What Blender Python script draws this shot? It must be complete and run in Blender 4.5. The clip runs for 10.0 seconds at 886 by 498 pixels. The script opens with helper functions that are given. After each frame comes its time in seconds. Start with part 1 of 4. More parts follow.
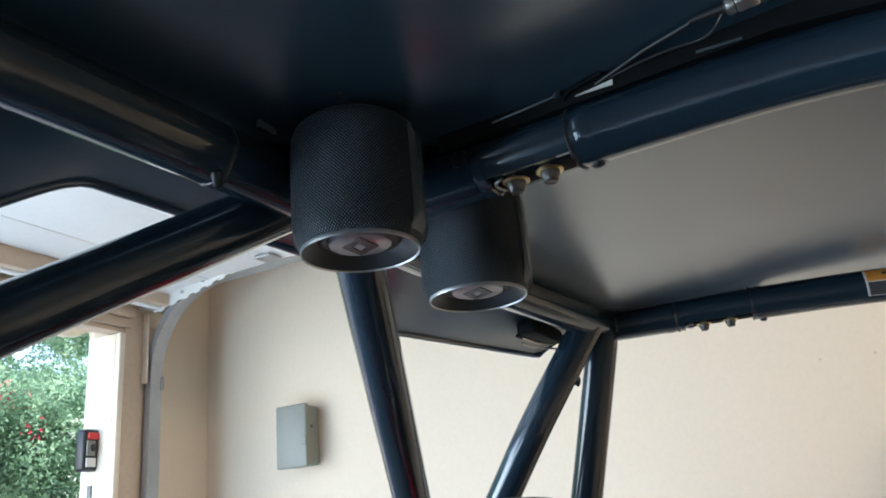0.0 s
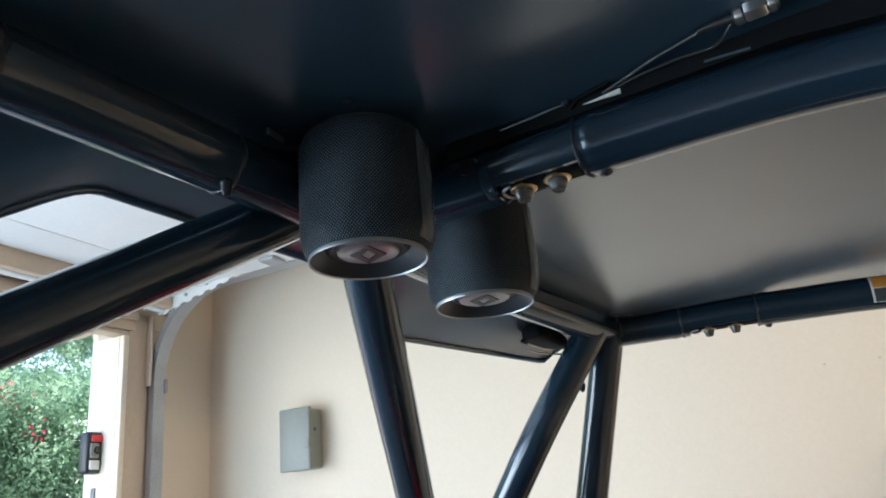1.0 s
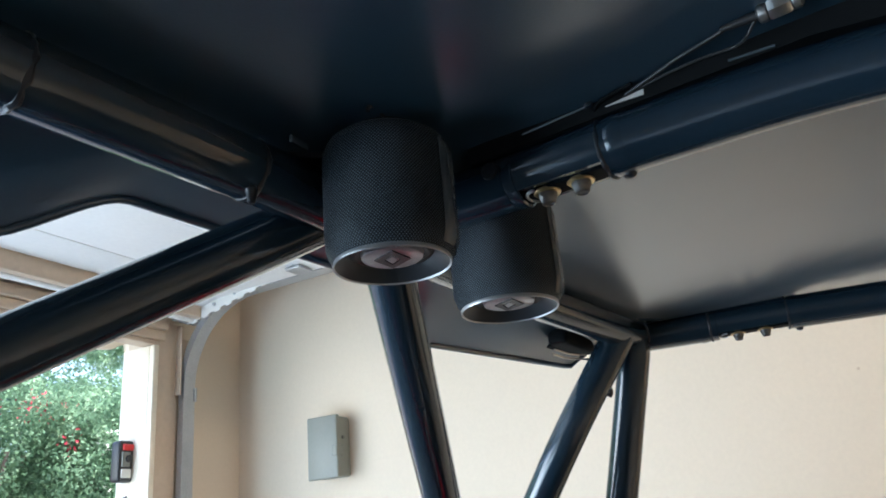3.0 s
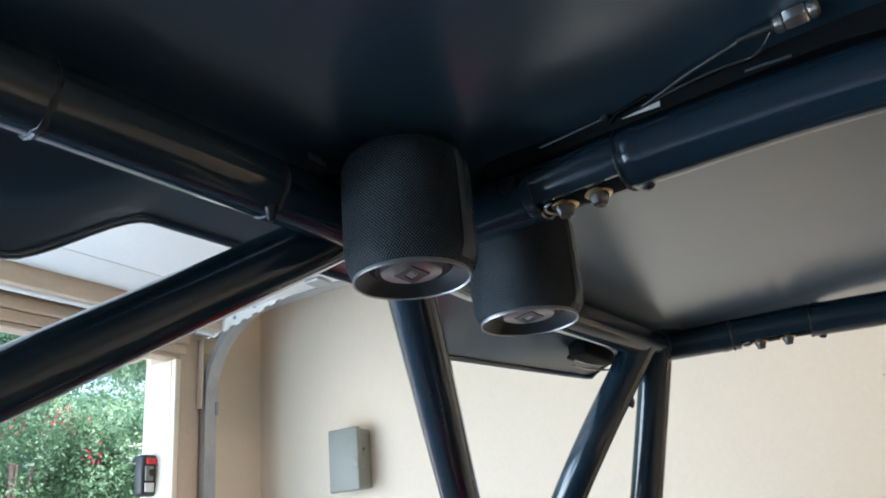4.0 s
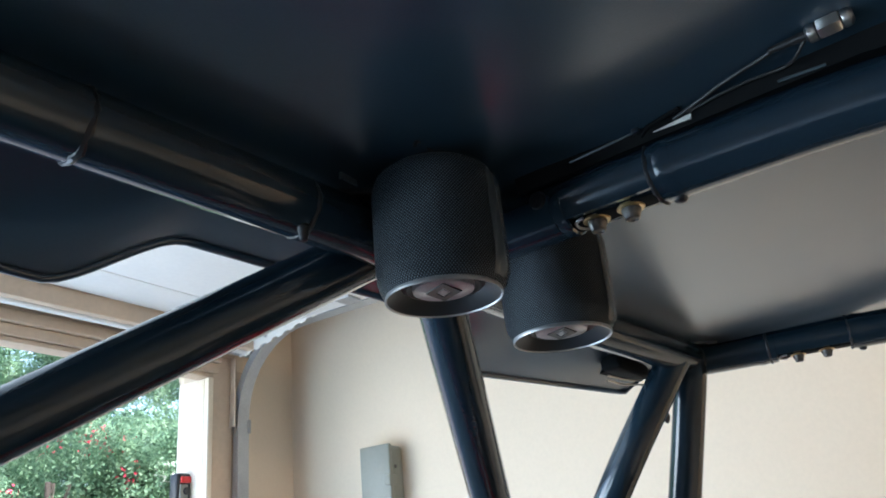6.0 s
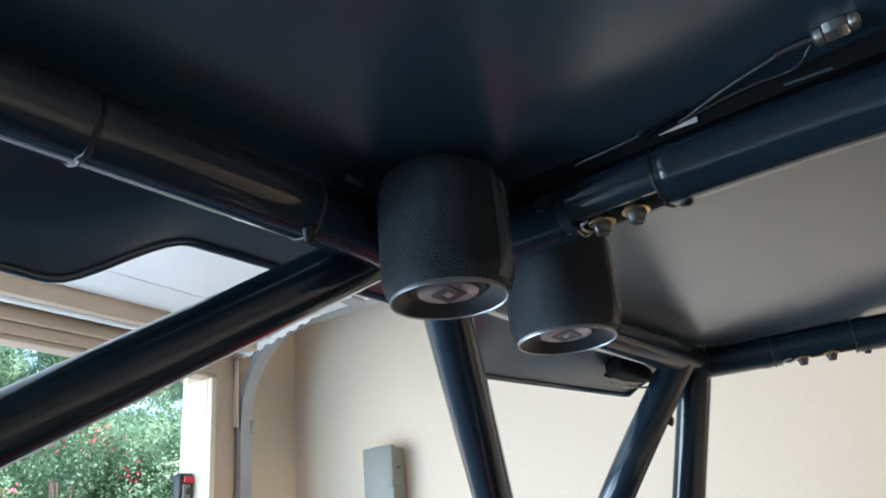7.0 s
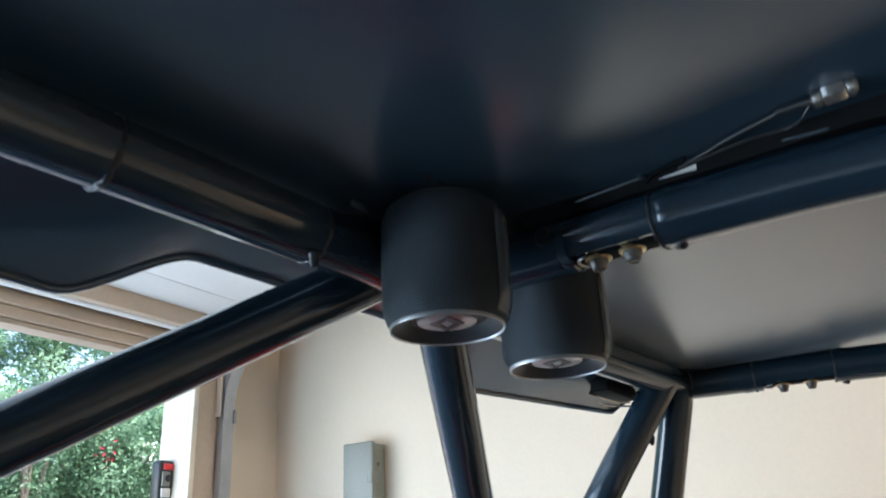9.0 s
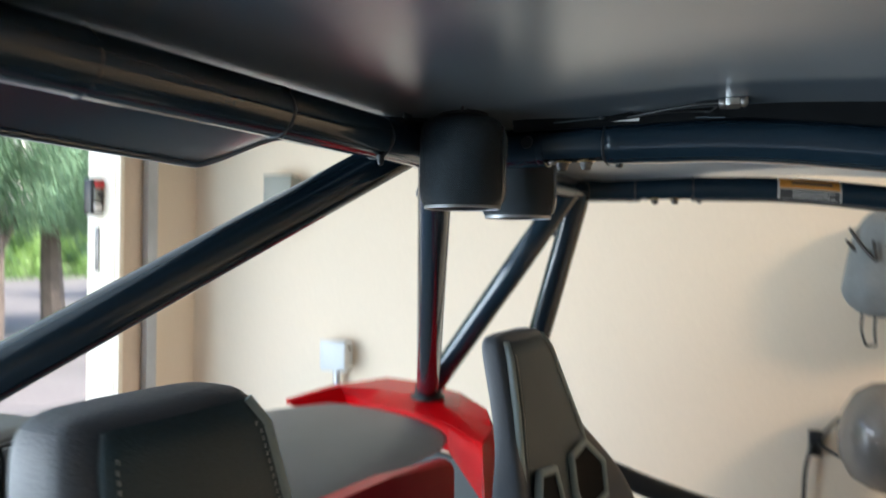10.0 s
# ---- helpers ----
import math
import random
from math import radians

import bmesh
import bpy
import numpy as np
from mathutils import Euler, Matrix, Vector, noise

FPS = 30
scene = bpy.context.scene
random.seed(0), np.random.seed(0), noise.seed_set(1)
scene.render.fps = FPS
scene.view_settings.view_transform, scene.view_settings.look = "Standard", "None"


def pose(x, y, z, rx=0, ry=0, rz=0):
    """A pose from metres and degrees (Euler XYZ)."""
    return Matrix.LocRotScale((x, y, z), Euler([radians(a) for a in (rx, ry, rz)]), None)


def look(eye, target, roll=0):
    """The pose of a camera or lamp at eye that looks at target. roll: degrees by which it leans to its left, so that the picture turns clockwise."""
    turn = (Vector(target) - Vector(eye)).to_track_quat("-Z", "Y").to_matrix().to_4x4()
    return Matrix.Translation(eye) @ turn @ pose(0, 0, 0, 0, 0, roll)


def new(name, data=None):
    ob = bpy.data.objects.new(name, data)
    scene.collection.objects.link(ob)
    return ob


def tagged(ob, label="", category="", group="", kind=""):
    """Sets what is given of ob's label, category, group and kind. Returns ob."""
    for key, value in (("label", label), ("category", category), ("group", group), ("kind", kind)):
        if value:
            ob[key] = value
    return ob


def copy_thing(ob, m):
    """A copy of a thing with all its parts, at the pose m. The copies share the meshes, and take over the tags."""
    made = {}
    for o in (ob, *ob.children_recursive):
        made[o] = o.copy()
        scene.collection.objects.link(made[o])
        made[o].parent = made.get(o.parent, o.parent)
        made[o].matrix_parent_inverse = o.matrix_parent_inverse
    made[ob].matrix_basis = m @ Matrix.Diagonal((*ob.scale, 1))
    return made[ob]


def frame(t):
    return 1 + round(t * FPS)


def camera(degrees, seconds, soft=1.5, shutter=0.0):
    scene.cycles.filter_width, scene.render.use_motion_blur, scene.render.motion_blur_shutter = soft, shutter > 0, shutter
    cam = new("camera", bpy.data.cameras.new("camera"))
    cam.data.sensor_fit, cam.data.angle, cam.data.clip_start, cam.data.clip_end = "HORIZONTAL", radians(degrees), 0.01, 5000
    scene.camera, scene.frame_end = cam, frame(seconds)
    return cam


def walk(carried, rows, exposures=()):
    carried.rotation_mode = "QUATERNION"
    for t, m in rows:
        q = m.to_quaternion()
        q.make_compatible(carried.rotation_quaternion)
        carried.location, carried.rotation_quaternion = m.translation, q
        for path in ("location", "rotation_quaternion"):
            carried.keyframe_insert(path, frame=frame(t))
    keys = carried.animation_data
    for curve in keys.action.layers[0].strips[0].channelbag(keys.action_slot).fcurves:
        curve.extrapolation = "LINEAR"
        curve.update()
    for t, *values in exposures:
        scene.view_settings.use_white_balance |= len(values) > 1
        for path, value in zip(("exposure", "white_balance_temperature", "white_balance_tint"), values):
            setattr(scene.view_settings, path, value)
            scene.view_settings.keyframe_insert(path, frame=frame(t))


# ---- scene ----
cam = camera(59.4, 10.0, soft=1.8, shutter=0.4)
PATH = [
    (0, (0.029, 0.024, 1.578), (1.721, 0.86, 2.24), -5.3),
    (0.5, (0.024, 0.025, 1.583), (1.716, 0.86, 2.248), -5.2),
    (1, (0.025, 0.026, 1.582), (1.712, 0.866, 2.25), -5.1),
    (1.5, (0.025, 0.027, 1.582), (1.706, 0.877, 2.254), -5.2),
    (2, (0.027, 0.026, 1.581), (1.698, 0.892, 2.257), -5.2),
    (2.5, (0.027, 0.026, 1.579), (1.688, 0.905, 2.262), -5.1),
    (4, (0.023, 0.024, 1.582), (1.643, 0.95, 2.302), -5.5),
    (4.5, (0.021, 0.025, 1.585), (1.622, 0.969, 2.322), -5.7),
    (5, (0.018, 0.026, 1.588), (1.604, 0.985, 2.339), -5.8),
    (5.5, (0.022, 0.026, 1.584), (1.597, 0.997, 2.343), -5.8),
    (7, (0.021, 0.027, 1.585), (1.586, 1.009, 2.351), -5.3),
    (7.5, (0.016, 0.026, 1.588), (1.579, 1.007, 2.358), -4.9),
    (8, (0.016, 0.028, 1.589), (1.579, 1.006, 2.363), -4.5),
    (8.5, (0.017, 0.03, 1.59), (1.589, 1.004, 2.351), -3.9),
    (9, (-0.006, 0.021, 1.606), (1.582, 0.98, 2.353), -2.8),
    (9.2, (-0.059, 0.001, 1.633), (1.555, 0.94, 2.348), -2.6),
    (9.4, (-0.127, -0.007, 1.648), (1.526, 0.92, 2.285), -1.5),
    (9.5, (-0.16, -0.02, 1.655), (1.514, 0.915, 2.222), -0.4),
    (9.6, (-0.199, -0.02, 1.657), (1.513, 0.897, 2.133), -0.7),
    (9.8, (-0.283, -0.03, 1.661), (1.505, 0.833, 1.899), 0.0),
    (9.9, (-0.322, -0.018, 1.671), (1.502, 0.789, 1.819), 0.2),
    (10, (-0.359, -0.005, 1.722), (1.491, 0.755, 1.727), 0.6),
]
walk(cam, [(t, look(eye, target, roll)) for t, eye, target, roll in PATH], [(0.0, 2.45, 6250, 13), (9.0, 2.48, 6150, 13), (9.5, 2.80, 6800, 15), (10.0, 2.40, 6650, 13)])

# ---- world, sun, exposure ----
world = bpy.data.worlds.new("world")
scene.world = world
world.use_nodes = True
wn = world.node_tree
sky = wn.nodes.new("ShaderNodeTexSky")
sky.sky_type = "NISHITA"
sky.sun_disc = False
SUN_DIR = Vector((-3.0, -8.0, 12.0)).normalized()
sky.sun_elevation = math.asin(SUN_DIR.z)
sky.sun_rotation = math.atan2(SUN_DIR.x, SUN_DIR.y)
sky.air_density = 1.0
sky.dust_density = 2.5
wn.links.new(sky.outputs["Color"], wn.nodes["Background"].inputs["Color"])
wn.nodes["Background"].inputs["Strength"].default_value = 0.15
sun_data = bpy.data.lights.new("sun", "SUN")
sun_data.energy, sun_data.angle, sun_data.color = 2.6, radians(0.6), (1.0, 0.95, 0.87)
sun = new("sun", sun_data)
sun.matrix_world = look(SUN_DIR * 20.0, (0.0, 0.0, 0.0))
# the open sky to the north-west, which shines in slantwise through the wide opening of the garage door
day_data = bpy.data.lights.new("skylight", "AREA")
day_data.shape, day_data.size, day_data.size_y = "RECTANGLE", 2.0, 2.0
day_data.energy, day_data.color = 18.0, (0.90, 0.96, 1.0)
skylight = new("skylight", day_data)
skylight.matrix_world = look((-1.3, 4.5, 1.75), (2.2, 1.0, 1.55))
# added area lamp: low light of sky and sunlit drive, aimed up to lift the roof
drive_data = bpy.data.lights.new("opening_light", "AREA")
drive_data.shape, drive_data.size, drive_data.size_y = "RECTANGLE", 3.6, 1.5
drive_data.energy, drive_data.color = 28.0, (0.62, 0.83, 1.0)
opening_light = new("opening_light", drive_data)
opening_light.matrix_world = look((-1.1, 2.40, 0.95), (-0.8, 0.0, 1.75))


# ---- materials ----
def mat(name, color, rough=0.5, metal=0.0, vary=0.12, scale=6.0, fine=60.0, bump=0.0, coat=0.0, spec=0.5, rough_vary=0.0, coat_rough=0.06, tint=(1.0, 1.0, 1.0), coat_ior=1.5, sheen=0.0):
    """A procedural surface: colour varied at two scales, fine relief, uneven gloss."""
    m = bpy.data.materials.new(name)
    m.use_nodes = True
    nt = m.node_tree
    b = nt.nodes["Principled BSDF"]
    b.inputs["Roughness"].default_value = rough
    b.inputs["Metallic"].default_value = metal
    b.inputs["Coat Weight"].default_value = coat
    b.inputs["Coat Roughness"].default_value = coat_rough
    b.inputs["Coat IOR"].default_value = coat_ior
    b.inputs["Sheen Weight"].default_value = sheen
    b.inputs["Sheen Roughness"].default_value = 0.25
    b.inputs["Specular IOR Level"].default_value = spec
    b.inputs["Specular Tint"].default_value = (*tint, 1.0)
    co = nt.nodes.new("ShaderNodeTexCoord")
    big, small = nt.nodes.new("ShaderNodeTexNoise"), nt.nodes.new("ShaderNodeTexNoise")
    big.inputs["Scale"].default_value, small.inputs["Scale"].default_value = scale, fine
    big.inputs["Detail"].default_value, small.inputs["Detail"].default_value = 4.0, 3.0
    for n in (big, small):
        nt.links.new(co.outputs["Object"], n.inputs["Vector"])
    mix = nt.nodes.new("ShaderNodeMath")
    mix.operation = "ADD"
    nt.links.new(big.outputs["Fac"], mix.inputs[0])
    nt.links.new(small.outputs["Fac"], mix.inputs[1])
    ramp = nt.nodes.new("ShaderNodeMapRange")
    ramp.inputs["From Min"].default_value, ramp.inputs["From Max"].default_value = 0.6, 1.4
    ramp.inputs["To Min"].default_value, ramp.inputs["To Max"].default_value = 1.0 - vary, 1.0 + vary
    nt.links.new(mix.outputs[0], ramp.inputs["Value"])
    scl = nt.nodes.new("ShaderNodeVectorMath")
    scl.operation = "SCALE"
    scl.inputs[0].default_value = color
    nt.links.new(ramp.outputs[0], scl.inputs["Scale"])
    nt.links.new(scl.outputs[0], b.inputs["Base Color"])
    if rough_vary:
        rr = nt.nodes.new("ShaderNodeMapRange")
        rr.inputs["From Min"].default_value, rr.inputs["From Max"].default_value = 0.3, 0.7
        rr.inputs["To Min"].default_value, rr.inputs["To Max"].default_value = max(0.02, rough - rough_vary), rough + rough_vary
        nt.links.new(big.outputs["Fac"], rr.inputs["Value"])
        nt.links.new(rr.outputs[0], b.inputs["Roughness"])
    if bump:
        bp = nt.nodes.new("ShaderNodeBump")
        bp.inputs["Strength"].default_value = min(1.0, bump)
        bp.inputs["Distance"].default_value = 0.002
        nt.links.new(small.outputs["Fac"], bp.inputs["Height"])
        nt.links.new(bp.outputs[0], b.inputs["Normal"])
    return m


M_TUBE = mat("gloss_black_powder_coat", (0.012, 0.027, 0.043), 0.24, vary=0.08, scale=9, fine=300, bump=0.008, spec=0.3, coat=0.85, coat_rough=0.08, rough_vary=0.03, tint=(0.72, 0.88, 1.0))
M_WELD = mat("welded_black_coat", (0.008, 0.012, 0.018), 0.34, vary=0.2, fine=260, bump=0.5)
M_ROOF = mat("black_roof_plastic", (0.016, 0.040, 0.064), 0.34, vary=0.10, scale=3, fine=500, bump=0.04, spec=0.5, coat=1.0, coat_rough=0.22, coat_ior=1.85, sheen=0.55, rough_vary=0.04, tint=(0.60, 0.84, 1.0))
M_PLATE = mat("satin_black_steel", (0.008, 0.015, 0.024), 0.28, vary=0.2, scale=12, fine=300, bump=0.1)
M_RUBBER = mat("matte_black_rubber", (0.016, 0.017, 0.019), 0.55, vary=0.2, scale=20, fine=400, bump=0.15)
M_STRIP = mat("smooth_black_silicone", (0.060, 0.080, 0.095), 0.26, vary=0.1, scale=20, fine=300, bump=0.05)
M_RIM = mat("anodised_dark_rim", (0.42, 0.44, 0.46), 0.42, metal=0.9, vary=0.1, scale=30, fine=300)
M_BEVEL = mat("satin_grey_bevel", (0.026, 0.031, 0.036), 0.42, vary=0.1, scale=30, fine=300, bump=0.05)
M_CONE = mat("black_radiator_rubber", (0.013, 0.014, 0.015), 0.42, vary=0.1, scale=40, fine=400)
M_DISC = mat("brushed_emblem_disc", (0.50, 0.49, 0.51), 0.36, metal=0.85, vary=0.2, scale=60, fine=500, bump=0.1)
M_EMBLEM = mat("dark_emblem", (0.03, 0.03, 0.033), 0.4, metal=0.3, vary=0.1)
M_ZINC = mat("yellow_zinc_washer", (0.62, 0.47, 0.24), 0.30, metal=1.0, vary=0.2, scale=80, fine=500)
M_NUT = mat("grey_steel_nut", (0.15, 0.146, 0.14), 0.38, metal=0.85, vary=0.2, scale=80, fine=600, bump=0.1)
M_CHROME = mat("bright_nickel", (0.60, 0.59, 0.57), 0.3, metal=1.0, vary=0.08, scale=60, fine=400)
M_WIRE = mat("black_cable_sheath", (0.02, 0.021, 0.023), 0.35, vary=0.1, scale=40, fine=300)
M_WALL = mat("beige_wall_paint", (0.72, 0.61, 0.48), 0.75, vary=0.035, scale=0.9, fine=90, bump=0.10, spec=0.3)
M_TRIM = mat("tan_trim_paint", (0.60, 0.47, 0.35), 0.6, vary=0.08, scale=5, fine=60, bump=0.15)
M_CREAM = mat("cream_jamb_paint", (0.84, 0.75, 0.60), 0.55, vary=0.07, scale=7, fine=70, bump=0.15)
M_WHITE = mat("white_door_paint", (0.80, 0.79, 0.77), 0.5, vary=0.04, scale=3, fine=80, bump=0.1)
M_CEIL = mat("white_ceiling_paint", (0.78, 0.75, 0.70), 0.8, vary=0.04, scale=2, fine=60, bump=0.2)
M_CONCRETE = mat("garage_concrete", (0.46, 0.45, 0.435), 0.6, vary=0.2, scale=2.2, fine=40, bump=0.3)
M_GALV = mat("galvanised_steel", (0.42, 0.43, 0.45), 0.36, metal=0.75, vary=0.15, scale=14, fine=160, bump=0.1)
M_BOXGREY = mat("grey_painted_metal_box", (0.215, 0.225, 0.195), 0.45, vary=0.06, scale=10, fine=120, bump=0.12)
M_PALEBOX = mat("pale_grey_box", (0.52, 0.55, 0.56), 0.45, vary=0.06, scale=10, fine=120, bump=0.12)
M_RED = mat("gloss_red_bodywork", (0.60, 0.003, 0.006), 0.22, vary=0.08, scale=8, fine=300, bump=0.03, coat=0.10, spec=0.15)
# bodywork red made darker: shade on the rear panel put into the colour
M_REDSHADE = mat("shaded_red_panel", (0.50, 0.004, 0.012), 0.36, vary=0.1, scale=8, fine=300, bump=0.05, coat=0.1, spec=0.3)
M_GREYBODY = mat("textured_grey_plastic", (0.150, 0.150, 0.144), 0.5, vary=0.12, scale=10, fine=500, bump=0.25)
M_VINYL = mat("charcoal_seat_vinyl", (0.046, 0.076, 0.088), 0.5, vary=0.15, scale=14, fine=350, bump=0.4)
M_VINYLSIDE = mat("grey_seat_side_vinyl", (0.092, 0.102, 0.118), 0.48, vary=0.12, scale=12, fine=350, bump=0.35)
M_PIPING = mat("pale_grey_piping", (0.36, 0.44, 0.44), 0.5, vary=0.1, scale=30, fine=300, bump=0.2)
M_THREAD = mat("light_stitch_thread", (0.45, 0.46, 0.45), 0.7, vary=0.1)
M_BLACKP = mat("black_plastic", (0.014, 0.015, 0.016), 0.4, vary=0.15, scale=20, fine=300, bump=0.1)
M_VOID = mat("dull_black_recess", (0.005, 0.006, 0.007), 0.7, vary=0.2, spec=0.12)
M_REDPLASTIC = mat("red_plastic", (0.65, 0.03, 0.03), 0.4, vary=0.08, scale=20)
M_LABEL = mat("white_label", (0.72, 0.71, 0.68), 0.5, vary=0.05, scale=30)
M_ORANGE = mat("orange_label", (0.75, 0.30, 0.05), 0.45, vary=0.06, scale=30)
M_INK = mat("label_ink", (0.06, 0.06, 0.06), 0.6, vary=0.1)
M_BAG = mat("slate_grey_fabric", (0.17, 0.19, 0.20), 0.8, vary=0.2, scale=16, fine=300, bump=0.5)
M_BALL = mat("glossy_grey_plastic", (0.16, 0.155, 0.145), 0.18, vary=0.12, scale=10, fine=200, coat=0.3)
M_GRASS = mat("lawn_green", (0.085, 0.14, 0.05), 0.8, vary=0.4, scale=1.5, fine=12, bump=0.6)
M_ROAD = mat("driveway_concrete", (0.095, 0.09, 0.09), 0.75, vary=0.2, scale=0.8, fine=15, bump=0.4)
M_BARK = mat("grey_brown_bark", (0.10, 0.08, 0.065), 0.85, vary=0.4, scale=6, fine=40, bump=1.0)
M_FLOWER = mat("red_blossom", (0.50, 0.03, 0.07), 0.6, vary=0.3, scale=3)
M_FLECK = mat("white_fleck", (0.78, 0.77, 0.74), 0.6, vary=0.1, scale=3)


def leaf_material(name, dark, light):
    """Foliage with some light passing through, varied leaf by leaf."""
    m = bpy.data.materials.new(name)
    m.use_nodes = True
    nt = m.node_tree
    b = nt.nodes["Principled BSDF"]
    geo = nt.nodes.new("ShaderNodeNewGeometry")
    ramp = nt.nodes.new("ShaderNodeValToRGB")
    ramp.color_ramp.elements[0].color, ramp.color_ramp.elements[1].color = (*dark, 1), (*light, 1)
    nt.links.new(geo.outputs["Random Per Island"], ramp.inputs["Fac"])
    nt.links.new(ramp.outputs["Color"], b.inputs["Base Color"])
    b.inputs["Roughness"].default_value = 0.55
    tr = nt.nodes.new("ShaderNodeBsdfTranslucent")
    nt.links.new(ramp.outputs["Color"], tr.inputs["Color"])
    mx = nt.nodes.new("ShaderNodeMixShader")
    mx.inputs["Fac"].default_value = 0.5
    nt.links.new(b.outputs[0], mx.inputs[1])
    nt.links.new(tr.outputs[0], mx.inputs[2])
    nt.links.new(mx.outputs[0], nt.nodes["Material Output"].inputs["Surface"])
    return m


M_LEAF = leaf_material("tree_foliage", (0.15, 0.27, 0.17), (0.25, 0.41, 0.25))
M_LIME = leaf_material("hedge_foliage", (0.22, 0.38, 0.12), (0.32, 0.52, 0.18))
M_LEAF2 = leaf_material("shrub_foliage", (0.10, 0.20, 0.12), (0.20, 0.34, 0.20))


def knit_material():
    """Black knitted speaker cloth: rows of small raised diamonds round the can."""
    m = bpy.data.materials.new("black_knit_cloth")
    m.use_nodes = True
    nt = m.node_tree
    b = nt.nodes["Principled BSDF"]
    b.inputs["Roughness"].default_value = 0.42
    b.inputs["Specular IOR Level"].default_value = 0.45
    b.inputs["Specular Tint"].default_value = (0.70, 0.85, 1.0, 1.0)
    co = nt.nodes.new("ShaderNodeTexCoord")
    sep = nt.nodes.new("ShaderNodeSeparateXYZ")
    nt.links.new(co.outputs["Object"], sep.inputs[0])

    def op(kind, a, c=None):
        n = nt.nodes.new("ShaderNodeMath")
        n.operation = kind
        for i, v in enumerate((a, c)):
            if v is None:
                continue
            if isinstance(v, (int, float)):
                n.inputs[i].default_value = v
            else:
                nt.links.new(v, n.inputs[i])
        return n.outputs[0]

    ang = op("ARCTAN2", sep.outputs["Y"], sep.outputs["X"])
    around, up = op("MULTIPLY", ang, 120.0), op("MULTIPLY", sep.outputs["Z"], 2300.0)
    one, two = op("SINE", op("ADD", around, up)), op("SINE", op("SUBTRACT", around, up))
    weave = op("MULTIPLY", op("ADD", one, 1.0), op("ADD", two, 1.0))
    bp = nt.nodes.new("ShaderNodeBump")
    bp.inputs["Strength"].default_value = 1.0
    bp.inputs["Distance"].default_value = 0.0010
    nt.links.new(weave, bp.inputs["Height"])
    nt.links.new(bp.outputs[0], b.inputs["Normal"])
    # gaps dark, crests pale: shade and glints of the weave put into the colour
    ramp = nt.nodes.new("ShaderNodeValToRGB")
    ramp.color_ramp.elements[0].color, ramp.color_ramp.elements[1].color = (0.004, 0.007, 0.011, 1), (0.230, 0.300, 0.350, 1)
    nt.links.new(op("MULTIPLY", op("MULTIPLY", weave, weave), 0.075), ramp.inputs["Fac"])
    nt.links.new(ramp.outputs["Color"], b.inputs["Base Color"])
    return m


M_KNIT = knit_material()
M_GLOW = bpy.data.materials.new("warm_diffuser")
M_GLOW.use_nodes = True
M_GLOW.node_tree.nodes["Principled BSDF"].inputs["Emission Color"].default_value = (1.0, 0.80, 0.58, 1)
M_GLOW.node_tree.nodes["Principled BSDF"].inputs["Emission Strength"].default_value = 17.5

# ---- building helpers ----
UP = Vector((0, 0, 1))


def thing(name, place, label, category, group="", kind=""):
    """An Empty at a thing's base, under which its parts hang."""
    ob = new(name)
    ob.empty_display_size = 0.05
    ob.location = place
    return tagged(ob, label, category, group, kind)


def finish(name, bm, material, smooth=True):
    me = bpy.data.meshes.new(name)
    bmesh.ops.recalc_face_normals(bm, faces=bm.faces)
    bm.to_mesh(me)
    bm.free()
    for s in material if isinstance(material, (list, tuple)) else [material]:
        me.materials.append(s)
    if smooth:
        me.polygons.foreach_set("use_smooth", [True] * len(me.polygons))
        me.set_sharp_from_angle(angle=radians(38))
    return me


def part(name, bm, material, parent, label="", smooth=True):
    """Links a bmesh, drawn in world metres, as one mesh under a thing or a part."""
    ob = new(name, finish(name, bm, material, smooth))
    ob.parent = parent
    if parent.type == "EMPTY":
        ob.matrix_parent_inverse = Matrix.Translation(parent.location).inverted()
    return tagged(ob, label)


def solid(name, bm, material, label, category, kind="", group="", smooth=True):
    """A thing or a piece of the setting that is one mesh."""
    return tagged(new(name, finish(name, bm, material, smooth)), label, category, group, kind)


def add_box(bm, lo, hi, bevel=0.0, seg=2, turn=None):
    lo, hi = Vector(lo), Vector(hi)
    c, s = (lo + hi) / 2, hi - lo
    m = Matrix.Translation(c) @ (turn or Matrix.Identity(4)) @ Matrix.Diagonal((*s, 1))
    r = bmesh.ops.create_cube(bm, size=1.0, matrix=m)
    if bevel:
        es = list({e for v in r["verts"] for e in v.link_edges})
        bmesh.ops.bevel(bm, geom=es, offset=bevel, segments=seg, affect="EDGES", profile=0.5)
    return bm


def box(lo, hi, bevel=0.0, seg=2, turn=None):
    return add_box(bmesh.new(), lo, hi, bevel, seg, turn)


def rounded_path(points, radius, steps=8):
    """A polyline whose corners are replaced by arcs."""
    pts = [Vector(p) for p in points]
    out = [pts[0]]
    for a, b, c in zip(pts, pts[1:], pts[2:]):
        d1, d2 = (a - b), (c - b)
        r = min(radius, d1.length * 0.45, d2.length * 0.45)
        p, q = b + d1.normalized() * r, b + d2.normalized() * r
        for i in range(steps + 1):
            t = i / steps
            out.append(p.lerp(b, t).lerp(b.lerp(q, t), t))
    out.append(pts[-1])
    return out


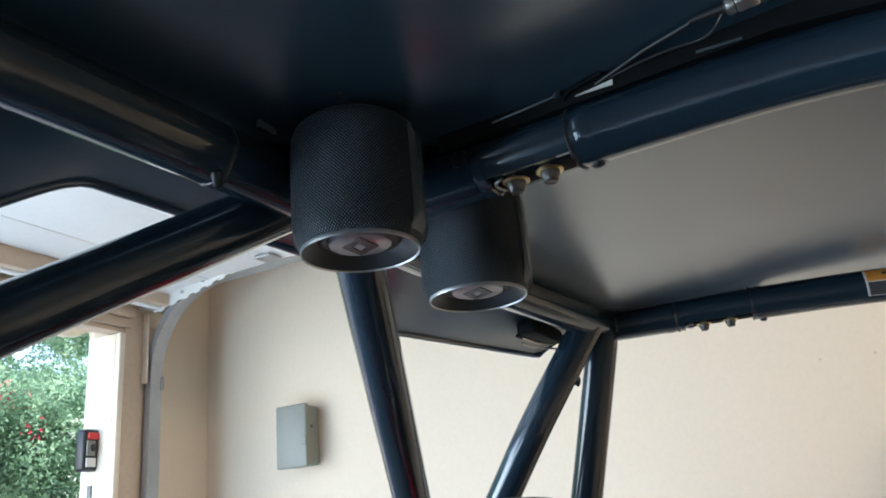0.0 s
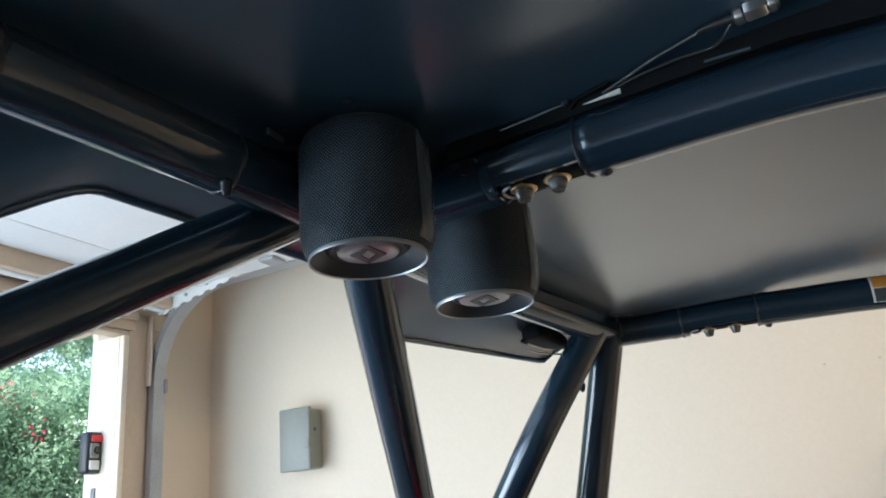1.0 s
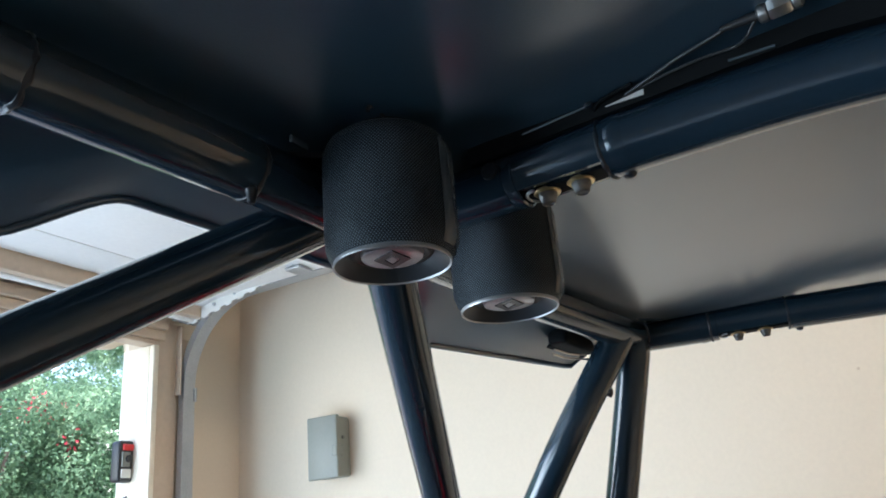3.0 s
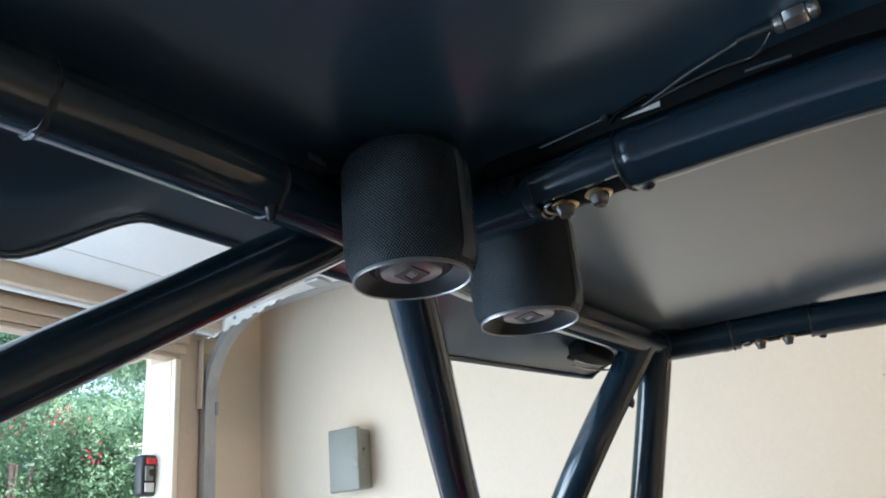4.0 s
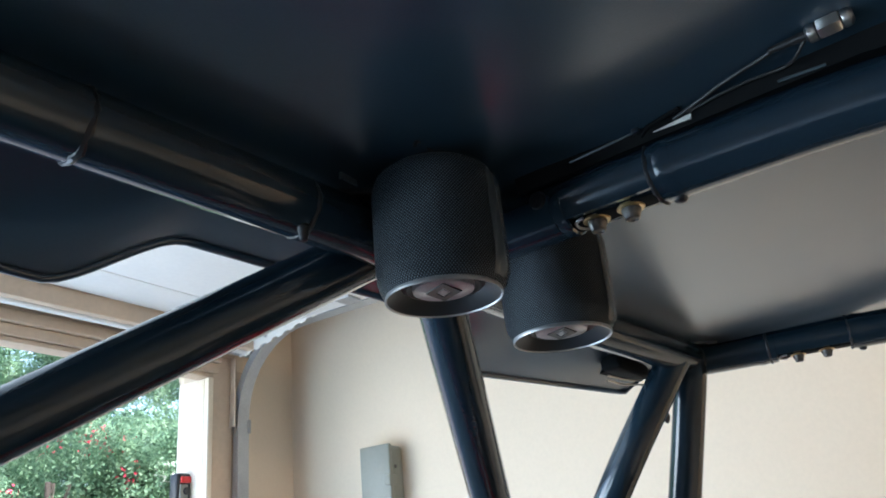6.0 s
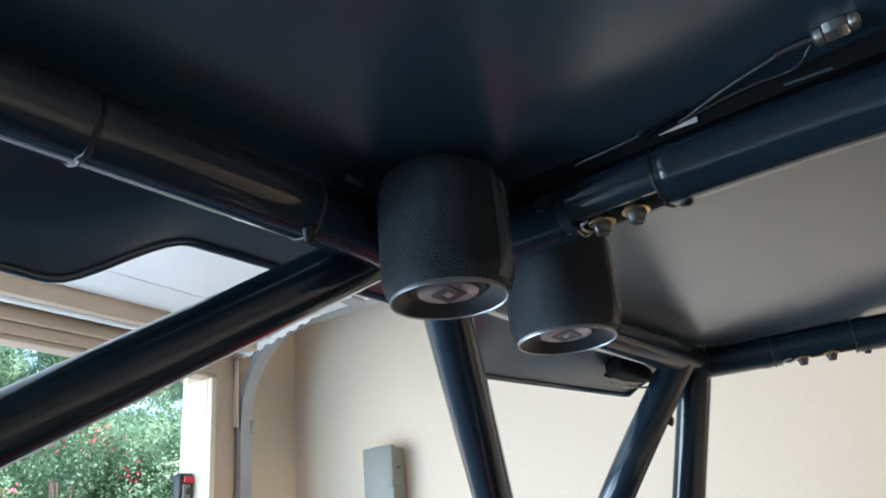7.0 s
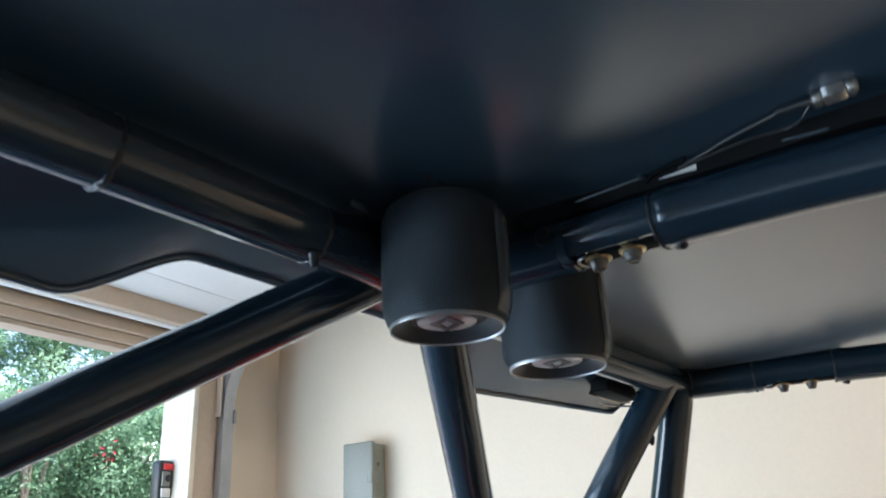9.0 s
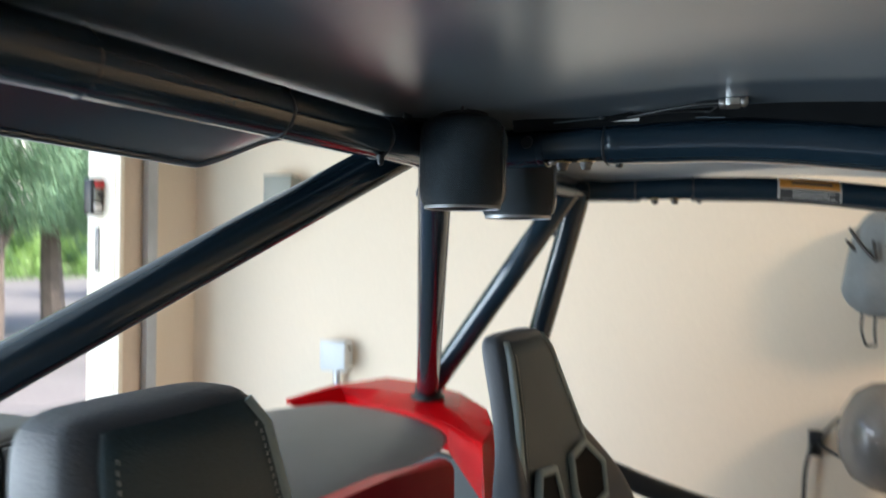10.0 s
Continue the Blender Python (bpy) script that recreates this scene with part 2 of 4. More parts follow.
def add_tube(bm, points, r, sides=24, profile=None, caps=True):
    """Sweeps a round (or the given flat) profile along a path."""
    pts = [Vector(p) for p in points]
    prof = profile or [(r * math.cos(2 * math.pi * i / sides), r * math.sin(2 * math.pi * i / sides)) for i in range(sides)]
    d = (pts[1] - pts[0]).normalized()
    n = d.cross(UP) if abs(d.z) < 0.95 else d.cross(Vector((1, 0, 0)))
    n.normalize()
    rings = []
    for i, p in enumerate(pts):
        a, b = pts[max(i - 1, 0)], pts[min(i + 1, len(pts) - 1)]
        d = (b - a).normalized()
        n = (n - d * n.dot(d)).normalized()
        k = d.cross(n)
        rings.append([bm.verts.new(p + n * u + k * v) for u, v in prof])
    m = len(prof)
    for a, b in zip(rings, rings[1:]):
        for i in range(m):
            bm.faces.new((a[i], a[(i + 1) % m], b[(i + 1) % m], b[i]))
    if caps:
        bm.faces.new(rings[0][::-1])
        bm.faces.new(rings[-1])
    return bm


def tube(points, r, sides=24, bend=0.0, profile=None):
    return add_tube(bmesh.new(), rounded_path(points, bend) if bend else points, r, sides, profile)


def add_lathe(bm, profile, centre, axis=UP, sides=48, closed=False):
    """Turns (radius, height) pairs round an axis."""
    centre, axis = Vector(centre), Vector(axis).normalized()
    n = axis.cross(Vector((1, 0, 0))) if abs(axis.x) < 0.9 else axis.cross(Vector((0, 1, 0)))
    n.normalize()
    k = axis.cross(n)
    rings = []
    for r, h in profile:
        if r < 1e-6:
            rings.append([bm.verts.new(centre + axis * h)])
        else:
            rings.append([bm.verts.new(centre + axis * h + (n * math.cos(2 * math.pi * i / sides) + k * math.sin(2 * math.pi * i / sides)) * r) for i in range(sides)])
    for a, b in zip(rings, rings[1:]):
        for i in range(sides):
            j = (i + 1) % sides
            if len(a) == 1 and len(b) > 1:
                bm.faces.new((a[0], b[i], b[j]))
            elif len(b) == 1 and len(a) > 1:
                bm.faces.new((a[i], b[0], a[j]))
            elif len(a) > 1:
                bm.faces.new((a[i], b[i], b[j], a[j]))
    return bm


def lathe(profile, centre, axis=UP, sides=48):
    return add_lathe(bmesh.new(), profile, centre, axis, sides)


def bead(centre, axis, R, r=0.003, sides=30, wob=0.0008):
    """An uneven weld bead round a tube."""
    bm = bmesh.new()
    centre, axis = Vector(centre), Vector(axis).normalized()
    n = axis.cross(UP if abs(axis.z) < 0.9 else Vector((1, 0, 0))).normalized()
    k = axis.cross(n)
    rings = []
    for i in range(sides):
        a = 2 * math.pi * i / sides
        d = n * math.cos(a) + k * math.sin(a)
        rr = r + random.uniform(-wob, wob)
        off = random.uniform(-wob, wob)
        rings.append([bm.verts.new(centre + axis * off + d * R + (d * math.cos(b) + axis * math.sin(b)) * rr) for b in [2 * math.pi * j / 8 for j in range(8)]])
    for a, b in zip(rings, rings[1:] + rings[:1]):
        for i in range(8):
            bm.faces.new((a[i], a[(i + 1) % 8], b[(i + 1) % 8], b[i]))
    return bm


def prism(outline, lift, bevel=0.0):
    """A plate: an outline of points in space, given thickness along the vector lift."""
    bm = bmesh.new()
    lift = Vector(lift)
    a = [bm.verts.new(Vector(p)) for p in outline]
    b = [bm.verts.new(Vector(p) + lift) for p in outline]
    bm.faces.new(a)
    bm.faces.new(b[::-1])
    for i in range(len(a)):
        j = (i + 1) % len(a)
        bm.faces.new((a[i], b[i], b[j], a[j]))
    if bevel:
        bmesh.ops.bevel(bm, geom=list(bm.edges), offset=bevel, segments=2, affect="EDGES")
    return bm


# the vehicle stands turned a little against the garage: u across, v to its rear
CX, CY, TURNED = 0.565, 0.41, radians(-5.0)


def W(u, v, z):
    return Vector((CX + u * math.cos(TURNED) - v * math.sin(TURNED), CY + u * math.sin(TURNED) + v * math.cos(TURNED), z))


# ---- the garage ----
WX, WY = 2.36, 2.28
ceiling_z = 2.95
solid("wall_east", box((WX, -7.2, 0), (WX + 0.14, WY + 0.14, ceiling_z)), M_WALL, "beige painted garage side wall", "wall", "structure", smooth=False)
solid("wall_west", box((-7.04, -7.2, 0), (-6.9, WY + 0.14, ceiling_z)), M_WALL, "beige painted garage side wall", "wall", "structure", smooth=False)
solid("wall_south", box((-6.9, -7.34, 0), (WX, -7.2, ceiling_z)), M_WALL, "beige painted garage back wall", "wall", "structure", smooth=False)
OPEN_X, OPEN_Z = 1.92, 2.335
wall_n = bmesh.new()
add_box(wall_n, (OPEN_X, WY, 0), (WX, WY + 0.13, ceiling_z))
add_box(wall_n, (-6.9, WY, 0), (-3.2, WY + 0.13, ceiling_z))
add_box(wall_n, (-3.2, WY, OPEN_Z), (OPEN_X, WY + 0.04, ceiling_z))
solid("wall_north", wall_n, M_WALL, "beige garage wall round the open vehicle door", "wall", "structure", smooth=False)
solid("floor", box((-7.04, -7.34, -0.12), (WX + 0.14, WY + 0.2, 0)), M_CONCRETE, "grey concrete garage floor", "floor", "structure", smooth=False)
solid("ceiling", box((-7.04, -7.34, ceiling_z), (WX + 0.14, WY + 0.14, ceiling_z + 0.12)), M_CEIL, "white painted garage ceiling", "ceiling", "structure", smooth=False)

lamp = thing("ceiling_lamp", (1.1, -2.2, ceiling_z), "round white flush ceiling lamp, switched on", "ceiling lamp")
part("base", lathe([(0, 0), (0.32, 0), (0.32, -0.02), (0.30, -0.03), (0, -0.03)], (1.1, -2.2, ceiling_z - 0.001), UP, 40), M_WHITE, lamp)
part("diffuser", lathe([(0.295, -0.031), (0.28, -0.06), (0.22, -0.085), (0.12, -0.10), (0, -0.105)], (1.1, -2.2, ceiling_z - 0.001), UP, 40), M_GLOW, lamp, "glowing warm diffuser")

# jamb lining and trim of the opening
solid("trim_jamb", box((OPEN_X - 0.018, WY - 0.004, 0), (OPEN_X - 0.002, WY + 0.135, OPEN_Z - 0.02), 0.003), M_CREAM, "cream painted wooden jamb lining of the garage opening", "trim", "structure")
solid("trim_stop", box((OPEN_X - 0.019, WY - 0.03, 0), (OPEN_X + 0.005, WY - 0.006, OPEN_Z - 0.02), 0.004), M_CREAM, "cream vertical edge strip beside the garage opening", "trim", "structure")
solid("trim_casing", box((OPEN_X + 0.009, WY - 0.022, 0), (OPEN_X + 0.100, WY - 0.002, OPEN_Z + 0.07), 0.004), M_TRIM, "tan painted board beside the garage opening", "trim", "structure")
head = bmesh.new()
add_box(head, (-3.2, WY - 0.02, OPEN_Z - 0.018), (OPEN_X + 0.03, WY + 0.043, OPEN_Z - 0.002), 0.003)
add_box(head, (-3.2, WY - 0.03, OPEN_Z), (OPEN_X + 0.03, WY - 0.002, OPEN_Z + 0.035), 0.004)
add_box(head, (-3.2, WY - 0.045, OPEN_Z + 0.037), (OPEN_X + 0.03, WY - 0.002, OPEN_Z + 0.075), 0.004)
solid("trim_header", head, M_TRIM, "tan stepped wooden header trim over the garage opening", "trim", "structure")

solid("trim_bracket", prism([(1.71, WY + 0.132, 2.42), (1.718, WY + 0.132, 2.375), (1.735, WY + 0.132, 2.340), (1.765, WY + 0.132, 2.319), (1.81, WY + 0.132, 2.314), (1.858, WY + 0.132, 2.322), (1.90, WY + 0.132, 2.348), (1.922, WY + 0.132, 2.354), (1.936, WY + 0.132, 2.30), (1.94, WY + 0.132, 2.10), (1.98, WY + 0.132, 2.10), (1.98, WY + 0.132, 2.42)], (0, 0.03, 0), 0.003), M_CREAM, "cream scalloped bracket outside the opening's top corner", "trim", "structure")

# the sectional door, pushed up under the ceiling
DOOR_Z = 2.47
door = thing("garage_door", (-0.6, 1.2, DOOR_Z), "white sectional garage door pushed up open on its tracks", "garage door")
part("bottom_rail", box((-3.15, 2.137, DOOR_Z - 0.06), (2.02, 2.172, DOOR_Z + 0.03), 0.01), M_TRIM, door, "tan bottom rail of the door")
part("bottom_seal", tube([(-3.15, 2.185, DOOR_Z - 0.055), (2.02, 2.185, DOOR_Z - 0.055)], 0.014, 12), M_WHITE, door, "white rubber bottom seal")
for k in range(4):
    y1 = 2.134 - 0.51 * k
    pb = bmesh.new()
    add_box(pb, (-3.15, y1 - 0.5095, DOOR_Z), (2.02, y1, DOOR_Z + 0.035), 0.002)
    add_box(pb, (-3.15, y1 - 0.19, DOOR_Z - 0.003), (2.02, y1 - 0.05, DOOR_Z + 0.004), 0.0025)
    pan = part("panel", pb, M_WHITE, door)
    hb = bmesh.new()
    add_box(hb, (1.93, y1 - 0.53, DOOR_Z - 0.012), (2.0, y1 - 0.47, DOOR_Z - 0.002), 0.002)
    part("hinge", hb, M_GALV, pan, "galvanised roller hinge")

# the track of the door, with its curve, and the perforated hanger above it
track = thing("door_track", (2.048, 2.24, 0.0), "galvanised steel garage door track with curved top", "door track")
chan = [(-0.026, -0.014), (0.026, -0.014), (0.026, 0.014), (0.016, 0.014), (0.016, -0.006), (-0.016, -0.006), (-0.016, 0.014), (-0.026, 0.014)]
TX, TY, TZ, TR = 2.048, 1.93, 2.172, 0.31
arc = [(TX, TY + TR, 0.0), (TX, TY + TR, TZ)]
arc += [(TX, TY + TR * math.cos(a), TZ + TR * math.sin(a)) for a in [radians(7.5 * i) for i in range(1, 13)]]
arc += [(TX, -0.6, TZ + TR)]
part("channel", tube(arc, 0.02, profile=[(v, u) for u, v in chan][::-1]), M_GALV, track)
flag = bmesh.new()
add_box(flag, (TX - 0.040, WY - 0.050, 2.14), (TX - 0.034, WY - 0.004, 2.40), 0.002)
add_box(flag, (TX - 0.032, WY - 0.012, 2.14), (TX + 0.03, WY - 0.004, 2.36), 0.002)
part("flag_bracket", flag, M_TRIM, track, "painted steel flag bracket")
# pale slotted angle that climbs from the flag bracket over the curve
HX = TX - 0.036
low_z = lambda y: 2.415 + 0.20 * (2.085 - y)
ys = [2.20 - 0.0285 * k for k in range(34)]
web = prism([(HX, y, low_z(y) + (0.0 if k % 2 else 0.008)) for k, y0 in enumerate(ys) for y in (y0 + 0.012, y0 - 0.012)] + [(HX, ys[-1] - 0.02, low_z(ys[-1]) + 0.047), (HX, 2.215, low_z(2.215) + 0.047)], (0.004, 0, 0))
part("slotted_angle", web, M_CEIL, track, "pale slotted steel angle", smooth=False)
top = prism([(HX - 0.050, 2.215, low_z(2.215) + 0.049), (HX + 0.004, 2.215, low_z(2.215) + 0.049), (HX + 0.004, 1.24, low_z(1.24) + 0.049), (HX - 0.050, 1.24, low_z(1.24) + 0.049)], (0, 0, 0.004))
part("angle_flange", top, M_WHITE, track, smooth=False)
for k in range(3):
    part("flange_bolt", lathe([(0, 0.006), (0.006, 0.006), (0.007, 0.0), (0, 0.0)], (HX - 0.001, 2.17 - 0.10 * k, low_z(2.17 - 0.10 * k) + 0.03), (-1, 0, 0), 6), M_GALV, track, "hexagonal bolt head")
part("cross_strut", box((HX - 0.06, 2.195, 2.405), (HX + 0.05, 2.225, 2.425), 0.003), M_GALV, track, "short galvanised strut under the angle")
part("joint_plate", box((TX + 0.020, TY + TR - 0.02, 2.12), (TX + 0.032, TY + TR + 0.01, 2.17), 0.002), M_GALV, track, "steel joint plate")


def wall_box(name, y0, y1, z0, z1, depth, label, conduit=False, coat=M_BOXGREY):
    """A painted metal box with a lid, a latch and a knock-out."""
    t = thing(name, (WX, (y0 + y1) / 2, z0), label, "utility box")
    part("body", box((WX - depth, y0, z0), (WX - 0.001, y1, z1), 0.012, 3), coat, t)
    lid = part("lid", box((WX - depth - 0.008, y0 - 0.004, z0 - 0.004), (WX - depth + 0.012, y1 + 0.004, z1 + 0.004), 0.006, 3), coat, t)
    ym = y0 + 0.012
    part("latch", box((WX - depth - 0.014, ym - 0.018, (z0 + z1) / 2 - 0.035), (WX - depth + 0.03, ym + 0.006, (z0 + z1) / 2 + 0.002), 0.004), coat, lid)
    part("lock", lathe([(0, 0.004), (0.006, 0.004), (0.007, 0.0)], (WX - depth + 0.03, y0 - 0.001, (z0 + z1) / 2 + 0.03), (0, -1, 0), 12), M_NUT, t)
    if conduit:
        part("conduit", tube([(WX - 0.04, (y0 + y1) / 2, 0.02), (WX - 0.04, (y0 + y1) / 2, z0)], 0.014, 14), M_GALV, t, "grey metal conduit")
    return t


wall_box("utility_box", 1.736, 1.862, 1.807, 2.018, 0.080, "grey painted metal utility box on the beige wall")
wall_box("outlet_box", 1.490, 1.596, 1.252, 1.362, 0.07, "small pale grey outlet box with a conduit below", True, M_PALEBOX)

# safety switch on the jamb
sw = thing("wall_switch", (1.87, 2.35, 1.84), "black switch box with red top and white label on jamb", "switch")
part("housing", box((1.848, 2.335, 1.845), (1.922, 2.385, 1.985), 0.012, 3), M_BLACKP, sw)
part("red_cap", box((1.860, 2.328, 1.950), (1.902, 2.34, 1.972), 0.004), M_REDPLASTIC, sw, "red cap")
part("key_face", box((1.857, 2.330, 1.895), (1.890, 2.338, 1.945), 0.003), M_BOXGREY, sw, "grey key face")
part("label", box((1.857, 2.331, 1.858), (1.895, 2.337, 1.888), 0.002), M_LABEL, sw, "white label")
part("thumb_wheel", lathe([(0, 0.01), (0.012, 0.009), (0.014, 0.0)], (1.882, 2.333, 1.922), (0, -1, 0), 16), M_BLACKP, sw)
plate = thing("latch_plate", (1.90, 2.36, 1.63), "narrow dark metal latch plate on the jamb", "latch plate")
part("plate", box((1.896, 2.352, 1.63), (1.9015, 2.370, 1.80), 0.002), M_NUT, plate)

for k, (y, z) in enumerate(((0.073, 1.905), (-0.06, 1.90))):
    solid("wall_hole", lathe([(0, 0.001), (0.003, 0.001), (0.004, 0.0)], (WX, y, z), (-1, 0, 0), 10), M_TRIM, "small old screw hole plug in the beige wall", "screw plug", group="screw plugs in the wall")

# ---- roll cage ----
R = 0.0245
cage = thing("roll_cage", W(0, 0, 1.4), "gloss black tubular steel roll cage under the roof", "roll cage")
HZ = 1.849
hoop_pts = [W(-0.80, 0.30, 1.15), W(-0.70, 0.05, 1.70), W(-0.675, -0.030, HZ), W(-0.565, -0.026, HZ), W(-0.073, -0.024, HZ + 0.001), W(0.10, 0.0, HZ + 0.004), W(0.35, 0.012, HZ + 0.006), W(0.672, -0.005, HZ + 0.002)]
part("hoop_tube", tube(hoop_pts, R, 28, 0.06), M_TUBE, cage)
leg_pts = [W(0.664, -0.004, HZ - 0.004), Vector((1.219, 0.348, 1.825)), Vector((1.256, 0.425, 1.58)), Vector((1.30, 0.57, 1.10))]
part("hoop_leg", tube(leg_pts, R, 28, 0.1), M_TUBE, cage)
BASE_FAR, BASE_NEAR = Vector((1.223, 0.678, 1.408)), Vector((-0.146, 0.839, 1.410))
part("rear_brace", tube([Vector((0.532, 0.407, 1.854)), BASE_NEAR], R, 28), M_TUBE, cage)
part("rear_brace", tube([Vector((0.604, 0.402, 1.848)), BASE_FAR], R, 28), M_TUBE, cage)
part("corner_brace", tube([W(0.615, 0.0, 1.845), Vector((1.128, 0.440, 1.705)), BASE_FAR], R, 28, 0.12), M_TUBE, cage)

# rails from the hoop to the windscreen, each with a bolted splice
RZ = 1.851


def rail(u0, u1, splice, name):
    pts = [W(u0, -0.02, RZ), W(u0, -0.02, RZ), W(u1, -0.40, RZ - 0.002), W(u1 + (u1 - u0) * 0.5, -0.95, RZ - 0.075)]
    s0, s1 = splice
    along = lambda v: W(u0 + (u1 - u0) * min(1, max(0, (-v - 0.02) / 0.38)), v, RZ)
    part("rail_stub", tube([pts[0], along(s0)], R, 28), M_TUBE, cage)
    sb = bmesh.new()
    flat = [(R * 0.985 * math.cos(a), -R * 0.985 * math.sin(a)) for a in [radians(x) for x in range(-45, 226, 15)]]
    add_tube(sb, [along(s0), along(s1)], R, profile=flat)
    part("splice_half", sb, M_TUBE, cage)
    d = (along(s1) - along(s0)).normalized()
    side = d.cross(UP)
    pl = bmesh.new()
    c = (along(s0) + along(s1)) / 2
    half = (along(s1) - along(s0)).length / 2
    add_box(pl, (-half, -0.010, -0.0015), (half, 0.010, 0.0015), 0.0006)
    pl.transform(Matrix.Translation(c + Vector((0, 0, -0.0175))) @ Matrix.Rotation(math.atan2(d.y, d.x), 4, "Z"))
    part("splice_plate", pl, M_VOID, cage)
    part("rail_tube", tube([along(s1), *pts[2:]], R, 28, 0.16), M_TUBE, cage)
    for q in (s0, s1) if name == "far" else (s1,):
        part("weld_bead", bead(along(q), d, R - 0.0010, 0.0019), M_WELD, cage)
        part("collar", lathe([(R - 0.004, -0.006), (R + 0.0004, -0.006), (R + 0.0012, 0.0), (R + 0.0004, 0.007), (R - 0.004, 0.007)], along(q) + d * 0.012 * (1 if q == s1 else -1), d, 30), M_TUBE, cage)
    # rounded end of the splice with its cut-out, and a weld lump on the collar
    end = along(s0)
    part("splice_end", lathe([(0.0, 0.013), (0.010, 0.0115), (0.018, 0.008), (0.0225, 0.003), (R + 0.0002, -0.002), (R + 0.0002, -0.010), (R - 0.002, -0.011)], end, -d, 28), M_TUBE, cage)
    # rim of the cut-out in bright metal: the coated edge's highlight as colour
    part("cut_edge_glint", tube([end + d * (0.022 - 0.010 * math.cos(a)) + side * 0.0125 * math.sin(a) + Vector((0, 0, -0.0195)) for a in [radians(-95 + 19 * i) for i in range(11)]], 0.0014, 8), M_RIM, cage, "cut edge with its highlight drawn as bright metal")
    for a, q, big in ((-0.45, 0.013, 0.0062), (0.25, 0.015, 0.0055), (-1.45, 0.013, 0.0050)):
        lb = bmesh.new()
        bmesh.ops.create_icosphere(lb, subdivisions=2, radius=big)
        for v in lb.verts:
            v.co *= 1 + 0.35 * noise.noise(v.co * 300)
        lb.transform(Matrix.Translation(along(s1) + d * q + (side * -math.cos(a) + UP * math.sin(a)) * (R - 0.0005)))
        part("weld_lump", lb, M_WELD, cage)
    for k in (0.34, 0.69):
        p = along(s0 + (s1 - s0) * k) + Vector((0, 0, -0.0190))
        bolt = part("bolt", lathe([(0, -0.001), (0.0080, -0.001), (0.0078, -0.0038), (0.0068, -0.0062), (0.0062, -0.0068), (0.0058, -0.0098), (0.0046, -0.0106), (0.0036, -0.0094), (0, -0.0094)], p, UP, 20), M_NUT, cage, "grey steel lock nut")
        part("washer", lathe([(0.004, 0.001), (0.0110, 0.001), (0.0112, -0.0006), (0.0104, -0.0014), (0.004, -0.0016)], p, UP, 24), M_ZINC, bolt, "yellow zinc washer")
    return along


near_along = rail(0.024, 0.027, (-0.158, -0.243), "near")
far_along = rail(0.686, 0.773, (-0.113, -0.222), "far")
part("rail_tube", tube([W(-0.676, -0.03, RZ), W(-0.74, -0.40, RZ), W(-0.76, -0.95, RZ - 0.075)], R, 28, 0.16), M_TUBE, cage)

# lugs and gussets where tubes meet
lug = bmesh.new()
add_lathe(lug, [(0, 0.006), (0.007, 0.005), (0.008, 0.0), (0.008, -0.006), (0, -0.006)], near_along(-0.148) + Vector((-0.022, 0, 0.004)), (-1, 0.1, 0), 14)
part("lug", lug, M_WELD, cage)
for u in (-0.145, -0.320, -0.527):
    part("weld_bead", bead(W(u, -0.025, HZ), W(1, 0, 0) - W(0, 0, 0), R - 0.0018, 0.0026), M_WELD, cage)
part("weld_drop", lathe([(0, -0.012), (0.003, -0.010), (0.004, -0.004), (0.005, 0.0), (0.003, 0.004)], W(-0.150, -0.035, HZ - R + 0.003), UP, 12), M_WELD, cage)
part("corner_weld", bead(W(0.664, -0.005, HZ), W(1, 0.0, 0) - W(0, 0, 0), R - 0.001, 0.0035), M_WELD, cage)
wl = bmesh.new()
bmesh.ops.create_icosphere(wl, subdivisions=2, radius=0.006)
for v in wl.verts:
    v.co *= 1 + 0.3 * noise.noise(v.co * 300)
    v.co.z *= 1.8
wl.transform(Matrix.Translation((1.178, 0.386, 1.765)))
part("weld_lump", wl, M_WELD, cage)
part("gusset", prism([W(0.622, -0.028, 1.864), W(0.660, -0.028, 1.864), W(0.660, -0.056, 1.864)], (0, 0, 0.005), 0.001), M_TUBE, cage, "triangular steel gusset")
part("gusset", prism([W(-0.01, -0.03, 1.874), W(-0.12, -0.016, 1.874), W(-0.01, -0.11, 1.874)], (0, 0, 0.005), 0.001), M_PLATE, cage, "triangular steel gusset")
part("roof_bracket", prism([W(0.012, -0.16, 1.876), W(0.024, -0.16, 1.876), W(0.025, -0.31, 1.876), W(0.013, -0.31, 1.876)], (0, 0, 0.006), 0.001), M_PLATE, cage, "flat roof mounting strip")

# warning sticker wrapped on the far rail
st = thing("warning_sticker", W(0.78, -0.41, RZ), "orange and white warning sticker on the black rail", "sticker")


bent = rounded_path([far_along(-0.222), W(0.773, -0.40, RZ - 0.002), W(0.8165, -0.95, RZ - 0.075)], 0.16)
bent_v = [(p.x - CX) * math.sin(TURNED) - (p.y - CY) * math.cos(TURNED) for p in bent]


def wrap(v0, v1, a0, a1, lift, material, name, parent):
    bm = bmesh.new()
    rows = []
    for i in range(9):
        v = v0 + (v1 - v0) * i / 8
        c = Vector([float(np.interp(-v, bent_v, [p[k] for p in bent])) for k in range(3)])
        rows.append([bm.verts.new(c + Vector((-math.cos(a), -0.08 * math.cos(a), math.sin(a))).normalized() * (R + lift)) for a in [radians(a0 + (a1 - a0) * j / 8) for j in range(9)]])
    for a, b in zip(rows, rows[1:]):
        for j in range(8):
            bm.faces.new((a[j], a[j + 1], b[j + 1], b[j]))
    return part(name, bm, material, parent)


